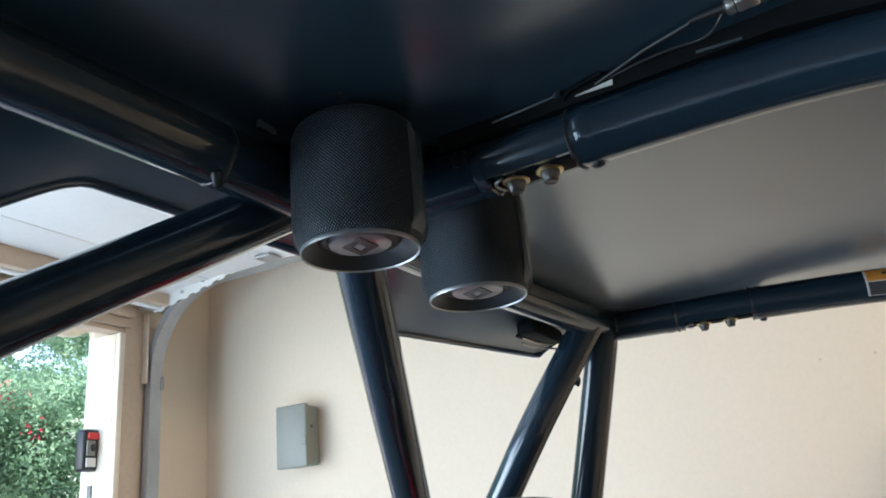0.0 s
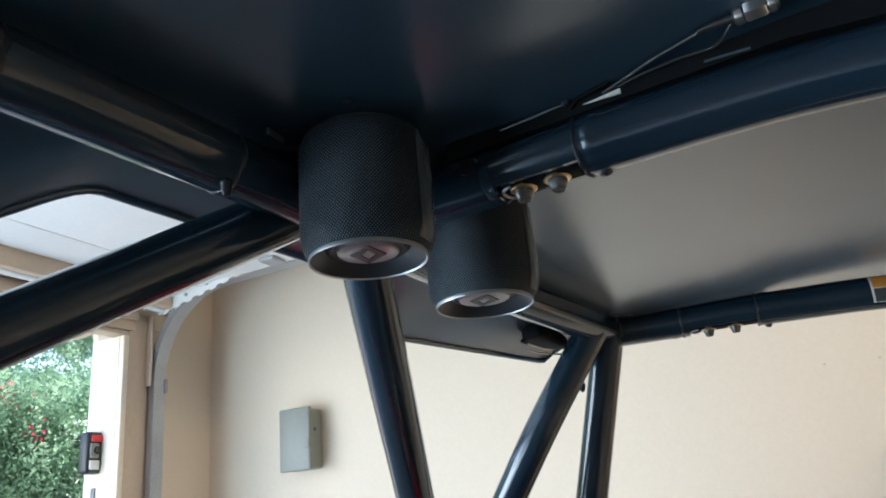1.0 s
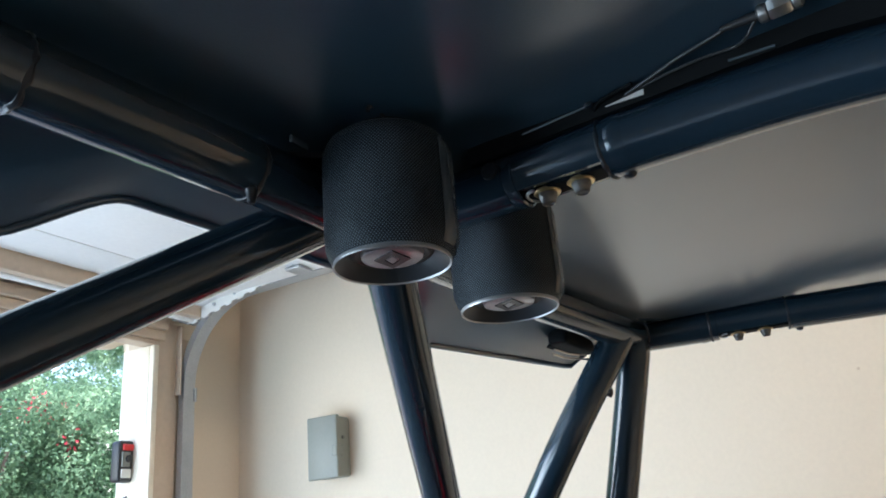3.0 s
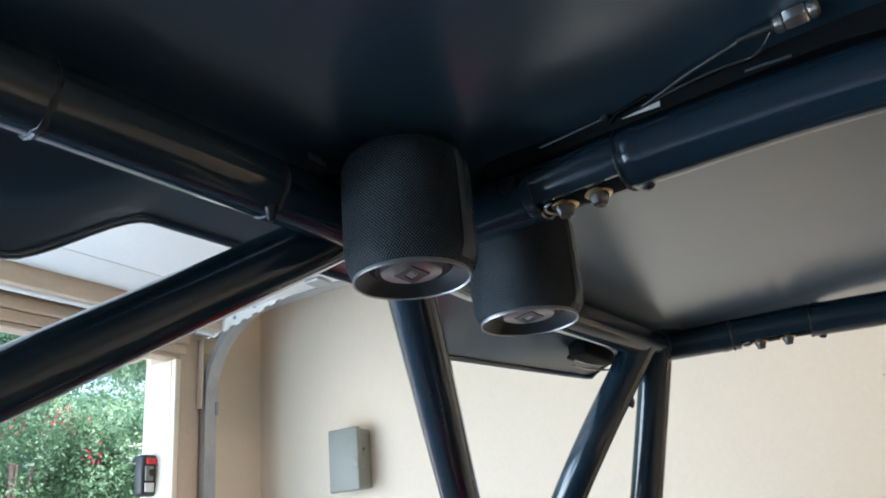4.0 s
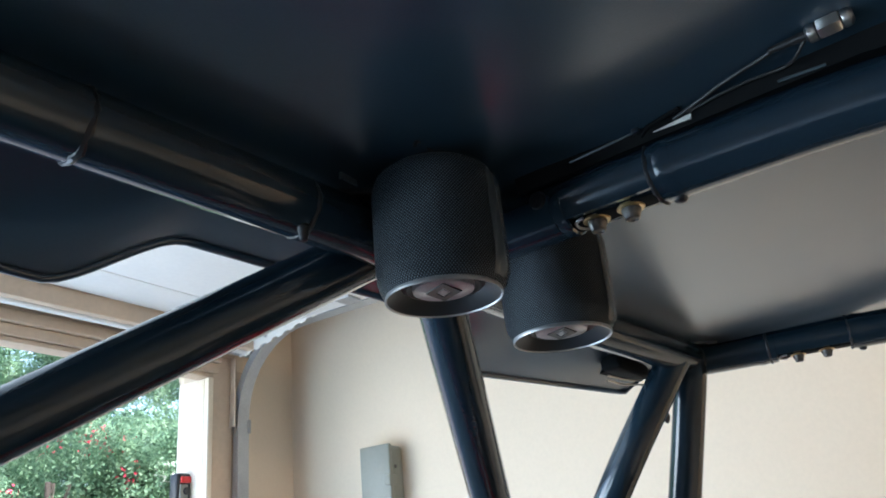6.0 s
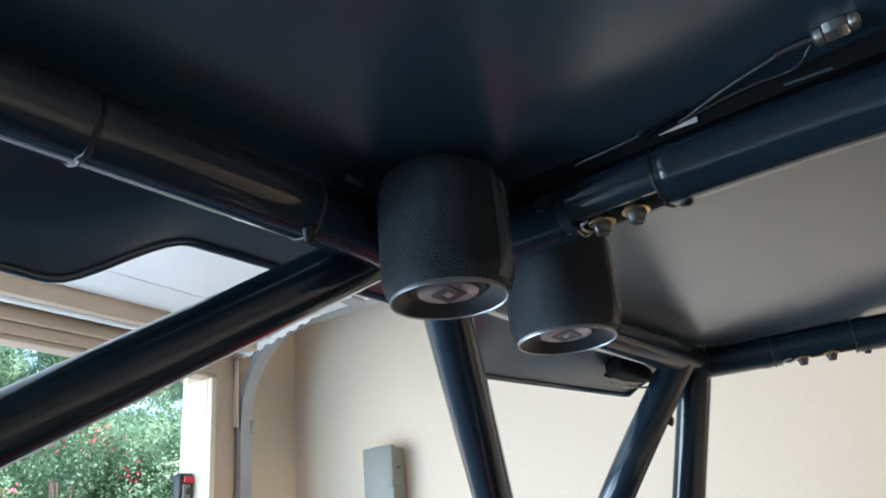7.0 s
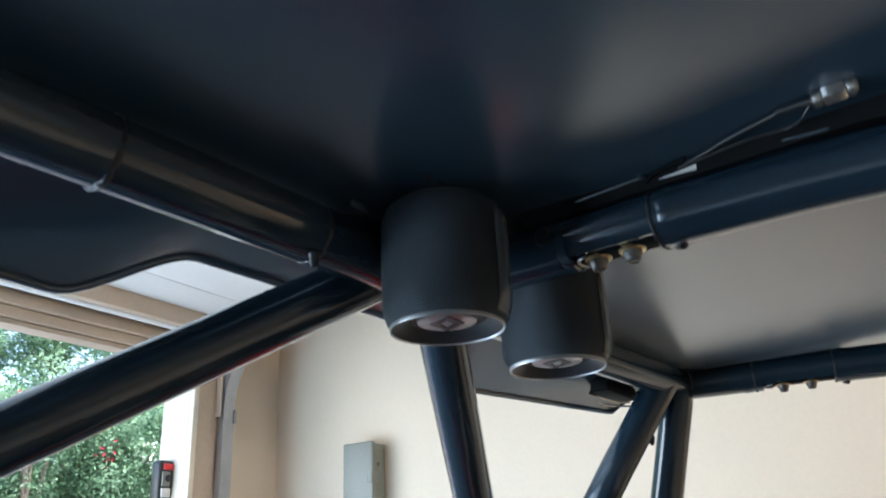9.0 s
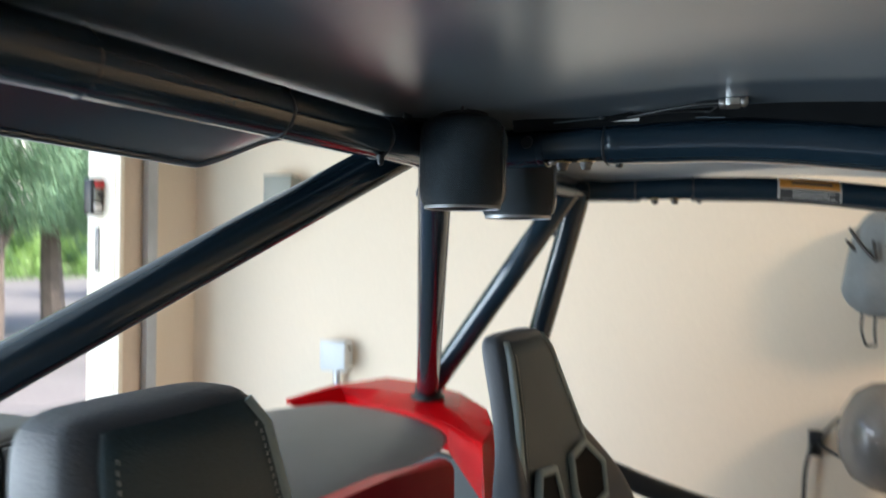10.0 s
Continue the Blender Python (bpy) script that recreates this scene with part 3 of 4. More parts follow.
wrap(-0.375, -0.485, -45, 55, 0.0006, M_LABEL, "backing", st)
wrap(-0.378, -0.482, 6, 51, 0.0012, M_ORANGE, "orange_band", st)
wrap(-0.378, -0.482, -42, 2, 0.0012, M_INK, "dark_band", st)
for k in range(3):
    wrap(-0.400, -0.475 + 0.012 * (k % 2), -10 - 11 * k, -6 - 11 * k, 0.0018, M_LABEL, "text_bar", st)
wrap(-0.398, -0.470, 24, 36, 0.0018, M_INK, "heading_bar", st)

# ---- the roof panel ----
RO = 1.888
roof = thing("roof_panel", W(0, -0.3, RO), "black moulded plastic roof panel over the cage", "roof")


def lobe(u):
    a = abs(u)
    s = min(1.0, max(0.0, (a - 0.170) / 0.095))
    return s * s * (3 - 2 * s)


def rear_edge(u):
    """How far the rear lip reaches behind the hoop: two lobes with a cut-out between."""
    a = abs(u)
    e = 0.084 + lobe(u) * ((0.050 if u < 0 else 0.060) - 0.15 * max(0.0, a - 0.25))
    if a > 0.60:
        e -= 0.09 * min(1.0, (a - 0.60) / 0.05) ** 2
    return max(e, 0.012)


def rim_height(u):
    """The height of the lip's edge."""
    a = min(1.0, max(0.0, (abs(u) - 0.61) / 0.05))
    return (1.852 - 0.039 * lobe(u)) * (1 - a) + 1.872 * a


def roof_height(u, v):
    """Flat over the seats, drooping behind the hoop and towards the windscreen."""
    z = RO + 0.002 - 0.014 * max(0.0, (v + 0.40) / 0.40) ** 2 - (0.030 * min(1.0, -u / 0.76) ** 8 if u < 0 else 0.013 * min(1.0, max(0.0, (u - 0.15) / 0.53)) ** 2 * (0.6 + 0.4 * min(1.0, max(0.0, (v + 0.27) / 0.07))))
    # a shallow dip over the middle rail, added so the roof reflects darker there
    k = min(1.0, max(0.0, (-0.12 - v) / 0.13))
    w = min(1.0, max(0.0, (u + 0.075) / 0.125)) * min(1.0, max(0.0, (0.125 - u) / 0.04))
    z -= 0.0125 * k * k * (3 - 2 * k) * w
    if v > 0.0:
        z += (rim_height(u) - z) * min(1.15, v / rear_edge(u)) ** 1.15
    if v < -0.42:
        z -= 0.10 * (-0.42 - v) ** 1.2
    return z


rb = bmesh.new()
NU, NV = 168, 60
grid = []
for i in range(NU + 1):
    u = -0.84 + 1.68 * i / NU
    col = []
    for j in range(NV + 1):
        f = j / NV
        e = rear_edge(u)
        v = -1.15 + (e + 1.15) * (1 - (1 - f) ** 1.5)
        col.append(rb.verts.new(W(u, v, roof_height(u, v))))
    grid.append(col)
for a, b in zip(grid, grid[1:]):
    for j in range(NV):
        rb.faces.new((a[j], a[j + 1], b[j + 1], b[j]))
shell = part("shell", rb, M_ROOF, roof)
thick = shell.modifiers.new("thickness", "SOLIDIFY")
thick.thickness, thick.offset = 0.006, 1.0
rimb = bmesh.new()
edge = [W(-0.84 + 1.68 * i / NU, rear_edge(-0.84 + 1.68 * i / NU), roof_height(-0.84 + 1.68 * i / NU, rear_edge(-0.84 + 1.68 * i / NU))) for i in range(NU + 1)]
add_tube(rimb, edge, 0.0042, 10)
# black strip added in the gap over the middle rail, for the shade there
fs = bmesh.new()
rows = []
for i in range(15):
    v = -0.13 - 0.045 * i
    top = roof_height(0.02, v) + 0.002
    low = RZ + R - 0.006 - 0.1365 * max(0.0, -0.40 - v)
    rows.append([fs.verts.new(W(u, v, z)) for u, z in ((0.006, low), (0.002, top), (0.044, top), (0.042, low))])
for a, b in zip(rows, rows[1:]):
    for j in range(4):
        fs.faces.new((a[j], a[(j + 1) % 4], b[(j + 1) % 4], b[j]))
fs.faces.new(rows[0])
fs.faces.new(rows[-1][::-1])
part("gap_shade_strip", fs, M_VOID, roof, "added black strip for the shade in the gap over the rail")
part("rear_lip", rimb, M_ROOF, roof, "rolled rear lip")

# little grey strip that draws the dim highlight by the hoop
part("glint_strip", box((0.438, 0.371, 1.8725), (0.458, 0.374, 1.8790), 0.001), M_STRIP, roof, "small grey strip drawn for a highlight by the hoop")

clamp = thing("roof_clamp", W(0.56, 0.06, 1.85), "black roof clamp block with a bare wire clip", "clamp")
cb = bmesh.new()
add_box(cb, (1.060, 0.398, 1.824), (1.180, 0.428, 1.847), 0.006, 3)
add_box(cb, (1.085, 0.424, 1.827), (1.16, 0.444, 1.840), 0.004, 2)
part("block", cb, M_VOID, clamp)
part("wire_clip", tube([(1.070, 0.425, 1.812), (1.10, 0.418, 1.809), (1.15, 0.398, 1.811), (1.172, 0.386, 1.826)], 0.0015, 8, 0.01), M_CHROME, clamp, "bright wire clip")
part("wire_clip", tube([(1.058, 0.418, 1.816), (1.09, 0.408, 1.812), (1.13, 0.396, 1.814)], 0.0013, 8, 0.01), M_CHROME, clamp, "bright wire clip")

# ---- the two speakers hanging from the roof ----
SR, S_BOT, S_TOP = 0.0502, 1.772, 1.877
S1, S2 = Vector((0.490, 0.320, 0)), Vector((0.657, 0.303, 0))


def speaker(c):
    t = thing("portable_speaker", (c.x, c.y, S_TOP), "black cylindrical knit-covered speaker hanging from the roof", "speaker", "speakers under the roof")
    h = S_TOP - S_BOT
    prof = [(0.0, 0.0), (0.030, 0.0), (0.040, -0.002), (0.0465, -0.007), (0.0495, -0.014), (SR, -0.024), (SR, -h + 0.024), (0.0497, -h + 0.014), (0.0470, -h + 0.006), (0.0440, -h + 0.002)]
    body = finish("knit_body", lathe(prof, (0, 0, 0), UP, 96), M_KNIT)
    kb = new("knit_body", body)
    kb.parent = t
    tagged(kb, "black knitted cloth wrap")
    o = Vector((c.x, c.y, S_BOT))
    part("rim", lathe([(0.0442, 0.003), (0.0449, 0.0006), (0.0446, -0.0009), (0.0438, -0.0011), (0.0431, -0.0002), (0.0430, 0.002)], o, UP, 80), M_RIM, t, "thin anodised rim")
    part("bevel_ring", lathe([(0.0432, 0.0), (0.0420, 0.0006), (0.0330, 0.0080), (0.0315, 0.0098)], o, UP, 80), M_BEVEL, t, "satin bevelled ring")
    part("radiator", lathe([(0.0318, 0.0096), (0.0300, 0.0082), (0.0280, 0.0076), (0.0260, 0.0084), (0.0238, 0.0096)], o, UP, 64), M_CONE, t)
    disc = part("emblem_disc", lathe([(0.0240, 0.0098), (0.0232, 0.0060), (0.0222, 0.0054), (0.0, 0.0054)], o, UP, 64), M_DISC, t, "brushed metal disc")
    # faceted diamond with a bright and a dark half, and a notch on either side
    turn = Matrix.Translation(o) @ Matrix.Rotation(radians(-58), 4, "Z")
    for nm, pts, m, lab in (("emblem", ((-0.0105, 0.0), (0.0, 0.0150), (0.0, 0.0085), (-0.0045, 0.0), (0.0, -0.0085), (0.0, -0.0150)), M_EMBLEM, "dark emblem half"),
                            ("emblem", ((0.0105, 0.0), (0.0, -0.0150), (0.0, -0.0085), (0.0045, 0.0), (0.0, 0.0085), (0.0, 0.0150)), M_EMBLEM, "dark emblem half"),
                            ("emblem_core", ((-0.0030, 0.0), (0.0, -0.0060), (0.0030, 0.0), (0.0, 0.0060)), M_RIM, "bright emblem core")):
        part(nm, prism([turn @ Vector((1.3 * x, 1.3 * y, 0.0052)) for x, y in pts], (0, 0, -0.0008)), m, disc, lab, smooth=False)
    # control strip down one side
    sb = bmesh.new()
    mid, half = radians(-74), radians(22)
    rows = []
    zs = [(-0.010, -0.0030), (-0.014, 0.0006), (-0.020, 0.0020), (-h + 0.024, 0.0020), (-h + 0.014, 0.0012), (-h + 0.006, -0.0020)]
    for i in range(13):
        a = mid - half + 2 * half * i / 12
        edge_in = -0.0012 if i in (0, 12) else 0.0
        rows.append([sb.verts.new(Vector((c.x, c.y, S_TOP + z)) + Vector((math.cos(a), math.sin(a), 0)) * (SR + d + edge_in)) for z, d in zs])
    for p, q in zip(rows, rows[1:]):
        for j in range(len(zs) - 1):
            sb.faces.new((p[j], p[j + 1], q[j + 1], q[j]))
    strip = part("control_strip", sb, M_STRIP, t, "smooth black control strip")
    for k in range(3):
        z = S_TOP - 0.040 - 0.018 * k
        part("button", lathe([(0, 0.001), (0.0035, 0.0008), (0.0042, 0.0)], Vector((c.x, c.y, z)) + Vector((math.cos(mid), math.sin(mid), 0)) * (SR + 0.0012), (math.cos(mid), math.sin(mid), 0), 16), M_STRIP, strip)
    part("mount", lathe([(0.0, 0.0), (0.024, 0.0), (0.030, 0.002), (0.030, 0.005), (0.026, 0.007), (0, 0.007)], (c.x, c.y, S_TOP), UP, 40), M_RUBBER, t, "black rubber mounting puck")
    loop = [Vector((c.x, c.y, S_TOP)) + Vector((-0.034 + 0.012 * math.cos(a), -0.016, 0.0 + 0.008 * math.sin(a))) for a in [math.pi * i / 10 for i in range(11)]]
    part("strap_loop", tube(loop, 0.0016, 8), M_RUBBER, t)
    return t


sp = speaker(S1)
copy_thing(sp, pose(S2.x, S2.y, S_TOP - 0.004))

# ---- aerial fitting on the roof with its two wires ----
fit_at = Vector((0.508, 0.024, 1.8812))
conn = thing("aerial_fitting", fit_at, "bright nickel cable fitting under the roof with black wires", "cable fitting")
cd = Vector((0.10, 0.99, 0.0)).normalized()
part("hex_body", lathe([(0, -0.007), (0.0064, -0.007), (0.0072, -0.006), (0.0072, 0.006), (0.0064, 0.007), (0, 0.007)], fit_at, cd, 6), M_CHROME, conn)
part("sleeve", lathe([(0.0042, 0.007), (0.0062, 0.008), (0.0066, 0.010), (0.0062, 0.013), (0.0040, 0.0145), (0, 0.0145)], fit_at, cd, 20), M_CHROME, conn)
part("lock_ring", lathe([(0.0042, -0.007), (0.0060, -0.008), (0.0064, -0.010), (0.0060, -0.0125), (0.0036, -0.0145), (0, -0.0145)], fit_at, cd, 24), M_CHROME, conn)
wa = fit_at + cd * 0.0145
part("boot", lathe([(0.0036, 0.0), (0.0030, 0.012), (0.0020, 0.024), (0, 0.024)], wa, cd + Vector((0, 0, 0.03)), 16), M_WIRE, conn)
part("wire", tube([wa + cd * 0.02, Vector((0.5150, 0.0655, 1.8812)), Vector((0.5250, 0.0965, 1.8798)), Vector((0.5365, 0.1200, 1.8785)), Vector((0.5440, 0.1390, 1.8770))], 0.0016, 10, 0.012), M_WIRE, conn)
part("wire", tube([wa + Vector((0.001, 0.002, -0.003)), Vector((0.5180, 0.0480, 1.8735)), Vector((0.5320, 0.0560, 1.8775)), Vector((0.5335, 0.0815, 1.8790)), Vector((0.5370, 0.1060, 1.8785)), Vector((0.5420, 0.1280, 1.8775))], 0.0011, 8, 0.008), M_WIRE, conn)
# thin tube that draws the line of sheen between roof and rail
part("sheen_line", tube([(0.5372, 0.0640, 1.8722), (0.5362, 0.0480, 1.8712), (0.5350, 0.0330, 1.8702)], 0.0011, 8), M_STRIP, conn, "thin strip drawn for the sheen between roof and rail")
# white tab paints the light in the rail's gap; a black band lies beside it
clip = thing("gap_glint", Vector((0.545, 0.150, 1.876)), "pale tab painting the bright gap between rail and roof", "cable clip")
part("tab", prism([(0.5452, 0.1560, 1.8738), (0.5430, 0.1262, 1.8722), (0.5422, 0.1256, 1.8758)], (0.0015, 0, 0)), M_LABEL, clip)
part("band", tube([(0.5470, 0.1660, 1.8745), (0.5440, 0.1600, 1.8785), (0.5395, 0.1450, 1.8795), (0.5365, 0.1320, 1.8800)], 0.0016, 8, 0.004), M_VOID, clip)
bracket = thing("roof_strip", Vector((0.548, 0.197, 1.878)), "thin grey metal strip between roof and rail", "metal strip")
part("strip", tube([(0.5505, 0.2270, 1.8768), (0.5475, 0.1990, 1.8775), (0.5445, 0.1690, 1.8785)], 0.0010, 8), M_STRIP, bracket)
part("end_block", box((0.5420, 0.1655, 1.8770), (0.5460, 0.1715, 1.8815), 0.001), M_PLATE, bracket)


# ---- seats ----
def seat(u0, group, lift=0.0, wide=1.0, piped=(-1, 1), broad=False):
    t = thing("bucket_seat", W(u0, -0.05, 0.75), "charcoal and grey vinyl bucket seat with harness slots", "seat", group)
    # sections of the backrest: height, half width, front and rear v, bulge of the bolsters
    secs = [(0.80, 0.24, -0.22, -0.13, 0.09), (1.05, 0.235, -0.175, -0.09, 0.13), (1.25, 0.215, -0.13, -0.045, 0.135), (1.33, 0.185, -0.110, -0.03, 0.095),
            (1.385, 0.140, -0.099, -0.02, 0.040), (1.425, 0.113, -0.090, -0.005, 0.010), (1.48, 0.103, -0.075, 0.012, 0.004), (1.55, 0.094, -0.056, 0.036, 0.0), (1.580, 0.086, -0.044, 0.034, 0.0), (1.590, 0.068, -0.022, 0.018, 0.0)]

    if broad:
        secs = [(0.80, 0.27, -0.22, -0.15, 0.07), (1.05, 0.275, -0.175, -0.12, 0.09), (1.25, 0.262, -0.13, -0.09, 0.10), (1.325, 0.236, -0.112, -0.078, 0.075),
                (1.378, 0.196, -0.100, -0.064, 0.040), (1.425, 0.148, -0.090, -0.050, 0.010), (1.48, 0.126, -0.075, -0.034, 0.004), (1.55, 0.107, -0.056, -0.010, 0.0), (1.580, 0.098, -0.044, -0.002, 0.0), (1.590, 0.080, -0.030, -0.010, 0.0)]
    secs = [(z + lift, hw * wide, vf, vr, bul) for z, hw, vf, vr, bul in secs]

    def ring(bm, sec, grow=0.0, inner=1.0):
        z, hw, vf, vr, bul = sec
        out = []
        n = 28
        for i in range(n):
            a = 2 * math.pi * i / n
            cx, cy = math.cos(a), math.sin(a)
            sx = math.copysign(abs(cx) ** 0.45, cx) * (hw * inner + grow)
            sy = math.copysign(abs(cy) ** 0.45, cy)
            mid, half = (vf + vr) / 2, (vr - vf) / 2 + grow
            v = mid + sy * half
            if sy < 0:
                v -= bul * (abs(sx) / hw) ** (5 if broad else 3) * -sy
            out.append(bm.verts.new(W(u0 + sx, v, z)))
        return out

    bm = bmesh.new()
    rings = [ring(bm, s) for s in secs]
    for a, b in zip(rings, rings[1:]):
        for i in range(28):
            bm.faces.new((a[i], a[(i + 1) % 28], b[(i + 1) % 28], b[i]))
    bm.faces.new(rings[0][::-1])
    bm.faces.new(rings[-1])
    body = part("back_shell", bm, M_VINYLSIDE, t, "grey vinyl back and sides")
    sm = body.modifiers.new("soft", "SUBSURF")
    sm.levels = sm.render_levels = 2
    # front face of the headrest, with piping and stitches at its edges
    fp = bmesh.new()
    rows = []
    prof = [(1.576, 0.064, -0.0450), (1.555, 0.074, -0.0575), (1.48, 0.080, -0.0785), (1.43, 0.086, -0.0915), (1.39, 0.092, -0.1010), (1.34, 0.10, -0.1110), (1.25, 0.105, -0.1330), (1.05, 0.11, -0.178), (0.85, 0.11, -0.215)]
    if broad:
        prof = [(z, hw, v) for (z, _, v), hw in zip(prof, (0.072, 0.084, 0.108, 0.128, 0.140, 0.152, 0.165, 0.17, 0.17))]
    prof = [(z + lift, hw * wide, v) for z, hw, v in prof]
    for z, hw, v in prof:
        rows.append([fp.verts.new(W(u0 + hw * k / 6, v + 0.003 * (k / 6) ** 2, z)) for k in range(-6, 7)])
    for a, b in zip(rows, rows[1:]):
        for j in range(12):
            fp.faces.new((a[j], a[j + 1], b[j + 1], b[j]))
    face = part("front_cushion", fp, M_VINYL, t, "charcoal front cushion")
    so = face.modifiers.new("thick", "SOLIDIFY")
    so.thickness, so.offset = 0.006, 0.0
    for s in (-1, 1):
        path = [W(u0 + s * (hw + 0.003), v + 0.003, z) for z, hw, v in prof]
        if s in piped:
            part("piping", tube(path, 0.0065, 10), M_PIPING, t, "pale grey piping")
        for k in range(36):
            z = 1.56 + lift - 0.0062 * k
            hw = np.interp(-z, [-p[0] for p in prof], [p[1] for p in prof])
            v = np.interp(-z, [-p[0] for p in prof], [p[2] for p in prof])
            part("stitch", tube([W(u0 + s * (hw - 0.009), v - 0.0032, z), W(u0 + s * (hw - 0.009), v - 0.0036, z - 0.0038)], 0.0007, 5), M_THREAD, face)
        # harness slot: a flat black plate draws the dark of the opening
        slot = [(a, z + lift) for a, z in [(0.040, 1.388), (0.108, 1.398), (0.158, 1.357), (0.146, 1.305), (0.052, 1.292), (0.030, 1.336)]]
        vv = lambda z: float(np.interp(-z, [-p[0] for p in prof], [p[2] for p in prof]))
        part("slot_trim", tube([W(u0 + s * a, vv(z) - 0.007 - 0.012 * (a / 0.158) ** 3, z) for a, z in slot + slot[:2]], 0.0065, 10), M_PIPING, t, "pale moulded slot trim")
        part("slot", prism([W(u0 + s * a, vv(z) - 0.0075 - 0.012 * (a / 0.158) ** 3, z) for a, z in slot], W(0, 0.0022, 0) - W(0, 0, 0)), M_VOID, t, "harness slot, its dark inside drawn as a black plate")
    part("seat_cushion", box(W(u0 - 0.24, -0.60, 0.62), W(u0 + 0.24, -0.60, 0.62) + Vector((0.04, 0.46, 0.16)), 0.05, 4), M_VINYL, t)
    return t


seat(-0.447, "seats of the vehicle", 0.018, 1.1, (1,))
seat(0.274, "seats of the vehicle", 0.007, broad=True)

# ---- rear bodywork ----
rear = thing("rear_bodywork", W(0, 0.5, 0.6), "red and grey rear bodywork of the off-road vehicle", "vehicle body")


def sheet(name, rows, material, parent, label="", thick=0.005, facets=False):
    """A bent panel from rows of points, made smooth and given thickness."""
    bm = bmesh.new()
    g = [[bm.verts.new(p) for p in r] for r in rows]
    for a, b in zip(g, g[1:]):
        for i in range(len(a) - 1):
            bm.faces.new((a[i], a[i + 1], b[i + 1], b[i]))
    ob = part(name, bm, material, parent, label)
    so = ob.modifiers.new("thick", "SOLIDIFY")
    so.thickness, so.offset = thick, 0.0
    if facets:
        bv = ob.modifiers.new("edges", "BEVEL")
        bv.width, bv.segments, bv.limit_method, bv.angle_limit = 0.006, 3, "ANGLE", radians(9)
        return ob
    ss = ob.modifiers.new("smooth", "SUBSURF")
    ss.levels = ss.render_levels = 2
    return ob


# the near fender is unseen, left grey to keep red out of reflections
for s in (1, -1):
    P = lambda u, v, z: W(s * u, v, z)
    sheet("fender", [
        [P(0.556, 0.650, 1.362), P(0.558, 0.648, 1.368), P(0.556, 0.650, 1.373), P(0.560, 0.658, 1.372), P(0.565, 0.665, 1.362)],
        [P(0.690, 0.575, 1.330), P(0.680, 0.578, 1.369), P(0.670, 0.585, 1.392), P(0.690, 0.620, 1.388), P(0.72, 0.66, 1.30)],
        [P(0.635, 0.475, 1.325), P(0.625, 0.475, 1.370), P(0.700, 0.490, 1.388), P(0.795, 0.530, 1.400), P(0.85, 0.56, 1.28)],
        [P(0.600, 0.360, 1.320), P(0.592, 0.360, 1.371), P(0.640, 0.345, 1.389), P(0.765, 0.410, 1.402), P(0.83, 0.40, 1.27)],
        [P(0.535, 0.218, 1.310), P(0.528, 0.218, 1.369), P(0.585, 0.225, 1.386), P(0.685, 0.270, 1.402), P(0.77, 0.25, 1.25)],
        [P(0.450, 0.105, 1.250), P(0.442, 0.105, 1.360), P(0.500, 0.112, 1.376), P(0.560, 0.150, 1.400), P(0.70, 0.13, 1.18)],
        [P(0.360, 0.050, 1.05), P(0.355, 0.050, 1.16), P(0.44, 0.040, 1.16), P(0.55, 0.060, 1.20), P(0.68, 0.05, 1.05)]], M_RED if s == 1 else M_GREYBODY, rear, "gloss red rear fender" if s == 1 else "grey textured rear fender", facets=True)
    cup = lathe([(0.038, 0.0), (0.037, 0.006), (0.030, 0.010), (0.026, 0.03), (0.0, 0.03)], BASE_FAR + Vector((0, 0, -0.012)) if s == 1 else BASE_NEAR + Vector((0, 0, -0.012)), UP, 24)
    part("brace_boot", cup, M_RUBBER, rear, "black rubber boot round the brace foot")
sheet("engine_cover", [
    [W(-0.50, 0.20, 1.30), W(-0.2, 0.205, 1.325), W(0.2, 0.205, 1.335), W(0.50, 0.17, 1.335)],
    [W(-0.52, 0.26, 1.335), W(-0.2, 0.28, 1.362), W(0.2, 0.28, 1.366), W(0.56, 0.25, 1.366)],
    [W(-0.54, 0.46, 1.35), W(-0.2, 0.50, 1.392), W(0.2, 0.50, 1.396), W(0.62, 0.46, 1.366)],
    [W(-0.52, 0.64, 1.345), W(-0.2, 0.70, 1.400), W(0.2, 0.70, 1.404), W(0.60, 0.64, 1.378)],
    [W(-0.48, 0.74, 1.20), W(-0.2, 0.80, 1.20), W(0.2, 0.80, 1.20), W(0.48, 0.72, 1.20)]], M_GREYBODY, rear, "grey textured engine cover")
part("firewall", prism([W(-0.12, 0.165, 1.30), W(-0.08, 0.170, 1.335), W(0.05, 0.172, 1.350), W(0.20, 0.160, 1.352), W(0.352, 0.122, 1.352), W(0.362, 0.118, 1.335), W(0.34, 0.10, 0.6), W(-0.12, 0.13, 0.6)], W(0, 0.03, 0) - W(0, 0, 0), 0.006), M_REDSHADE, rear, "red panel behind the seats, its shade put into the colour")
# unseen sides, added to keep the bright wall out of the roof's reflection
for s in (1, -1):
    side = [W(s * 0.735, v, z) for v, z in ((-0.04, 0.50), (0.68, 0.55), (0.70, 1.20), (0.56, 1.29), (0.10, 1.20), (-0.02, 1.16))]
    part("unseen_side", prism(side, W(s * 0.02, 0, 0) - W(0, 0, 0), 0.006), M_BLACKP, rear, "unseen black side added to darken the roof's reflection")
tub = bmesh.new()
add_box(tub, W(-0.72, -1.3, 0.42), W(-0.72, -1.3, 0.42) + Vector((1.44, 2.0, 0.08)), 0.02)
part("floor_tub", tub, M_BLACKP, rear, "black plastic floor tub")
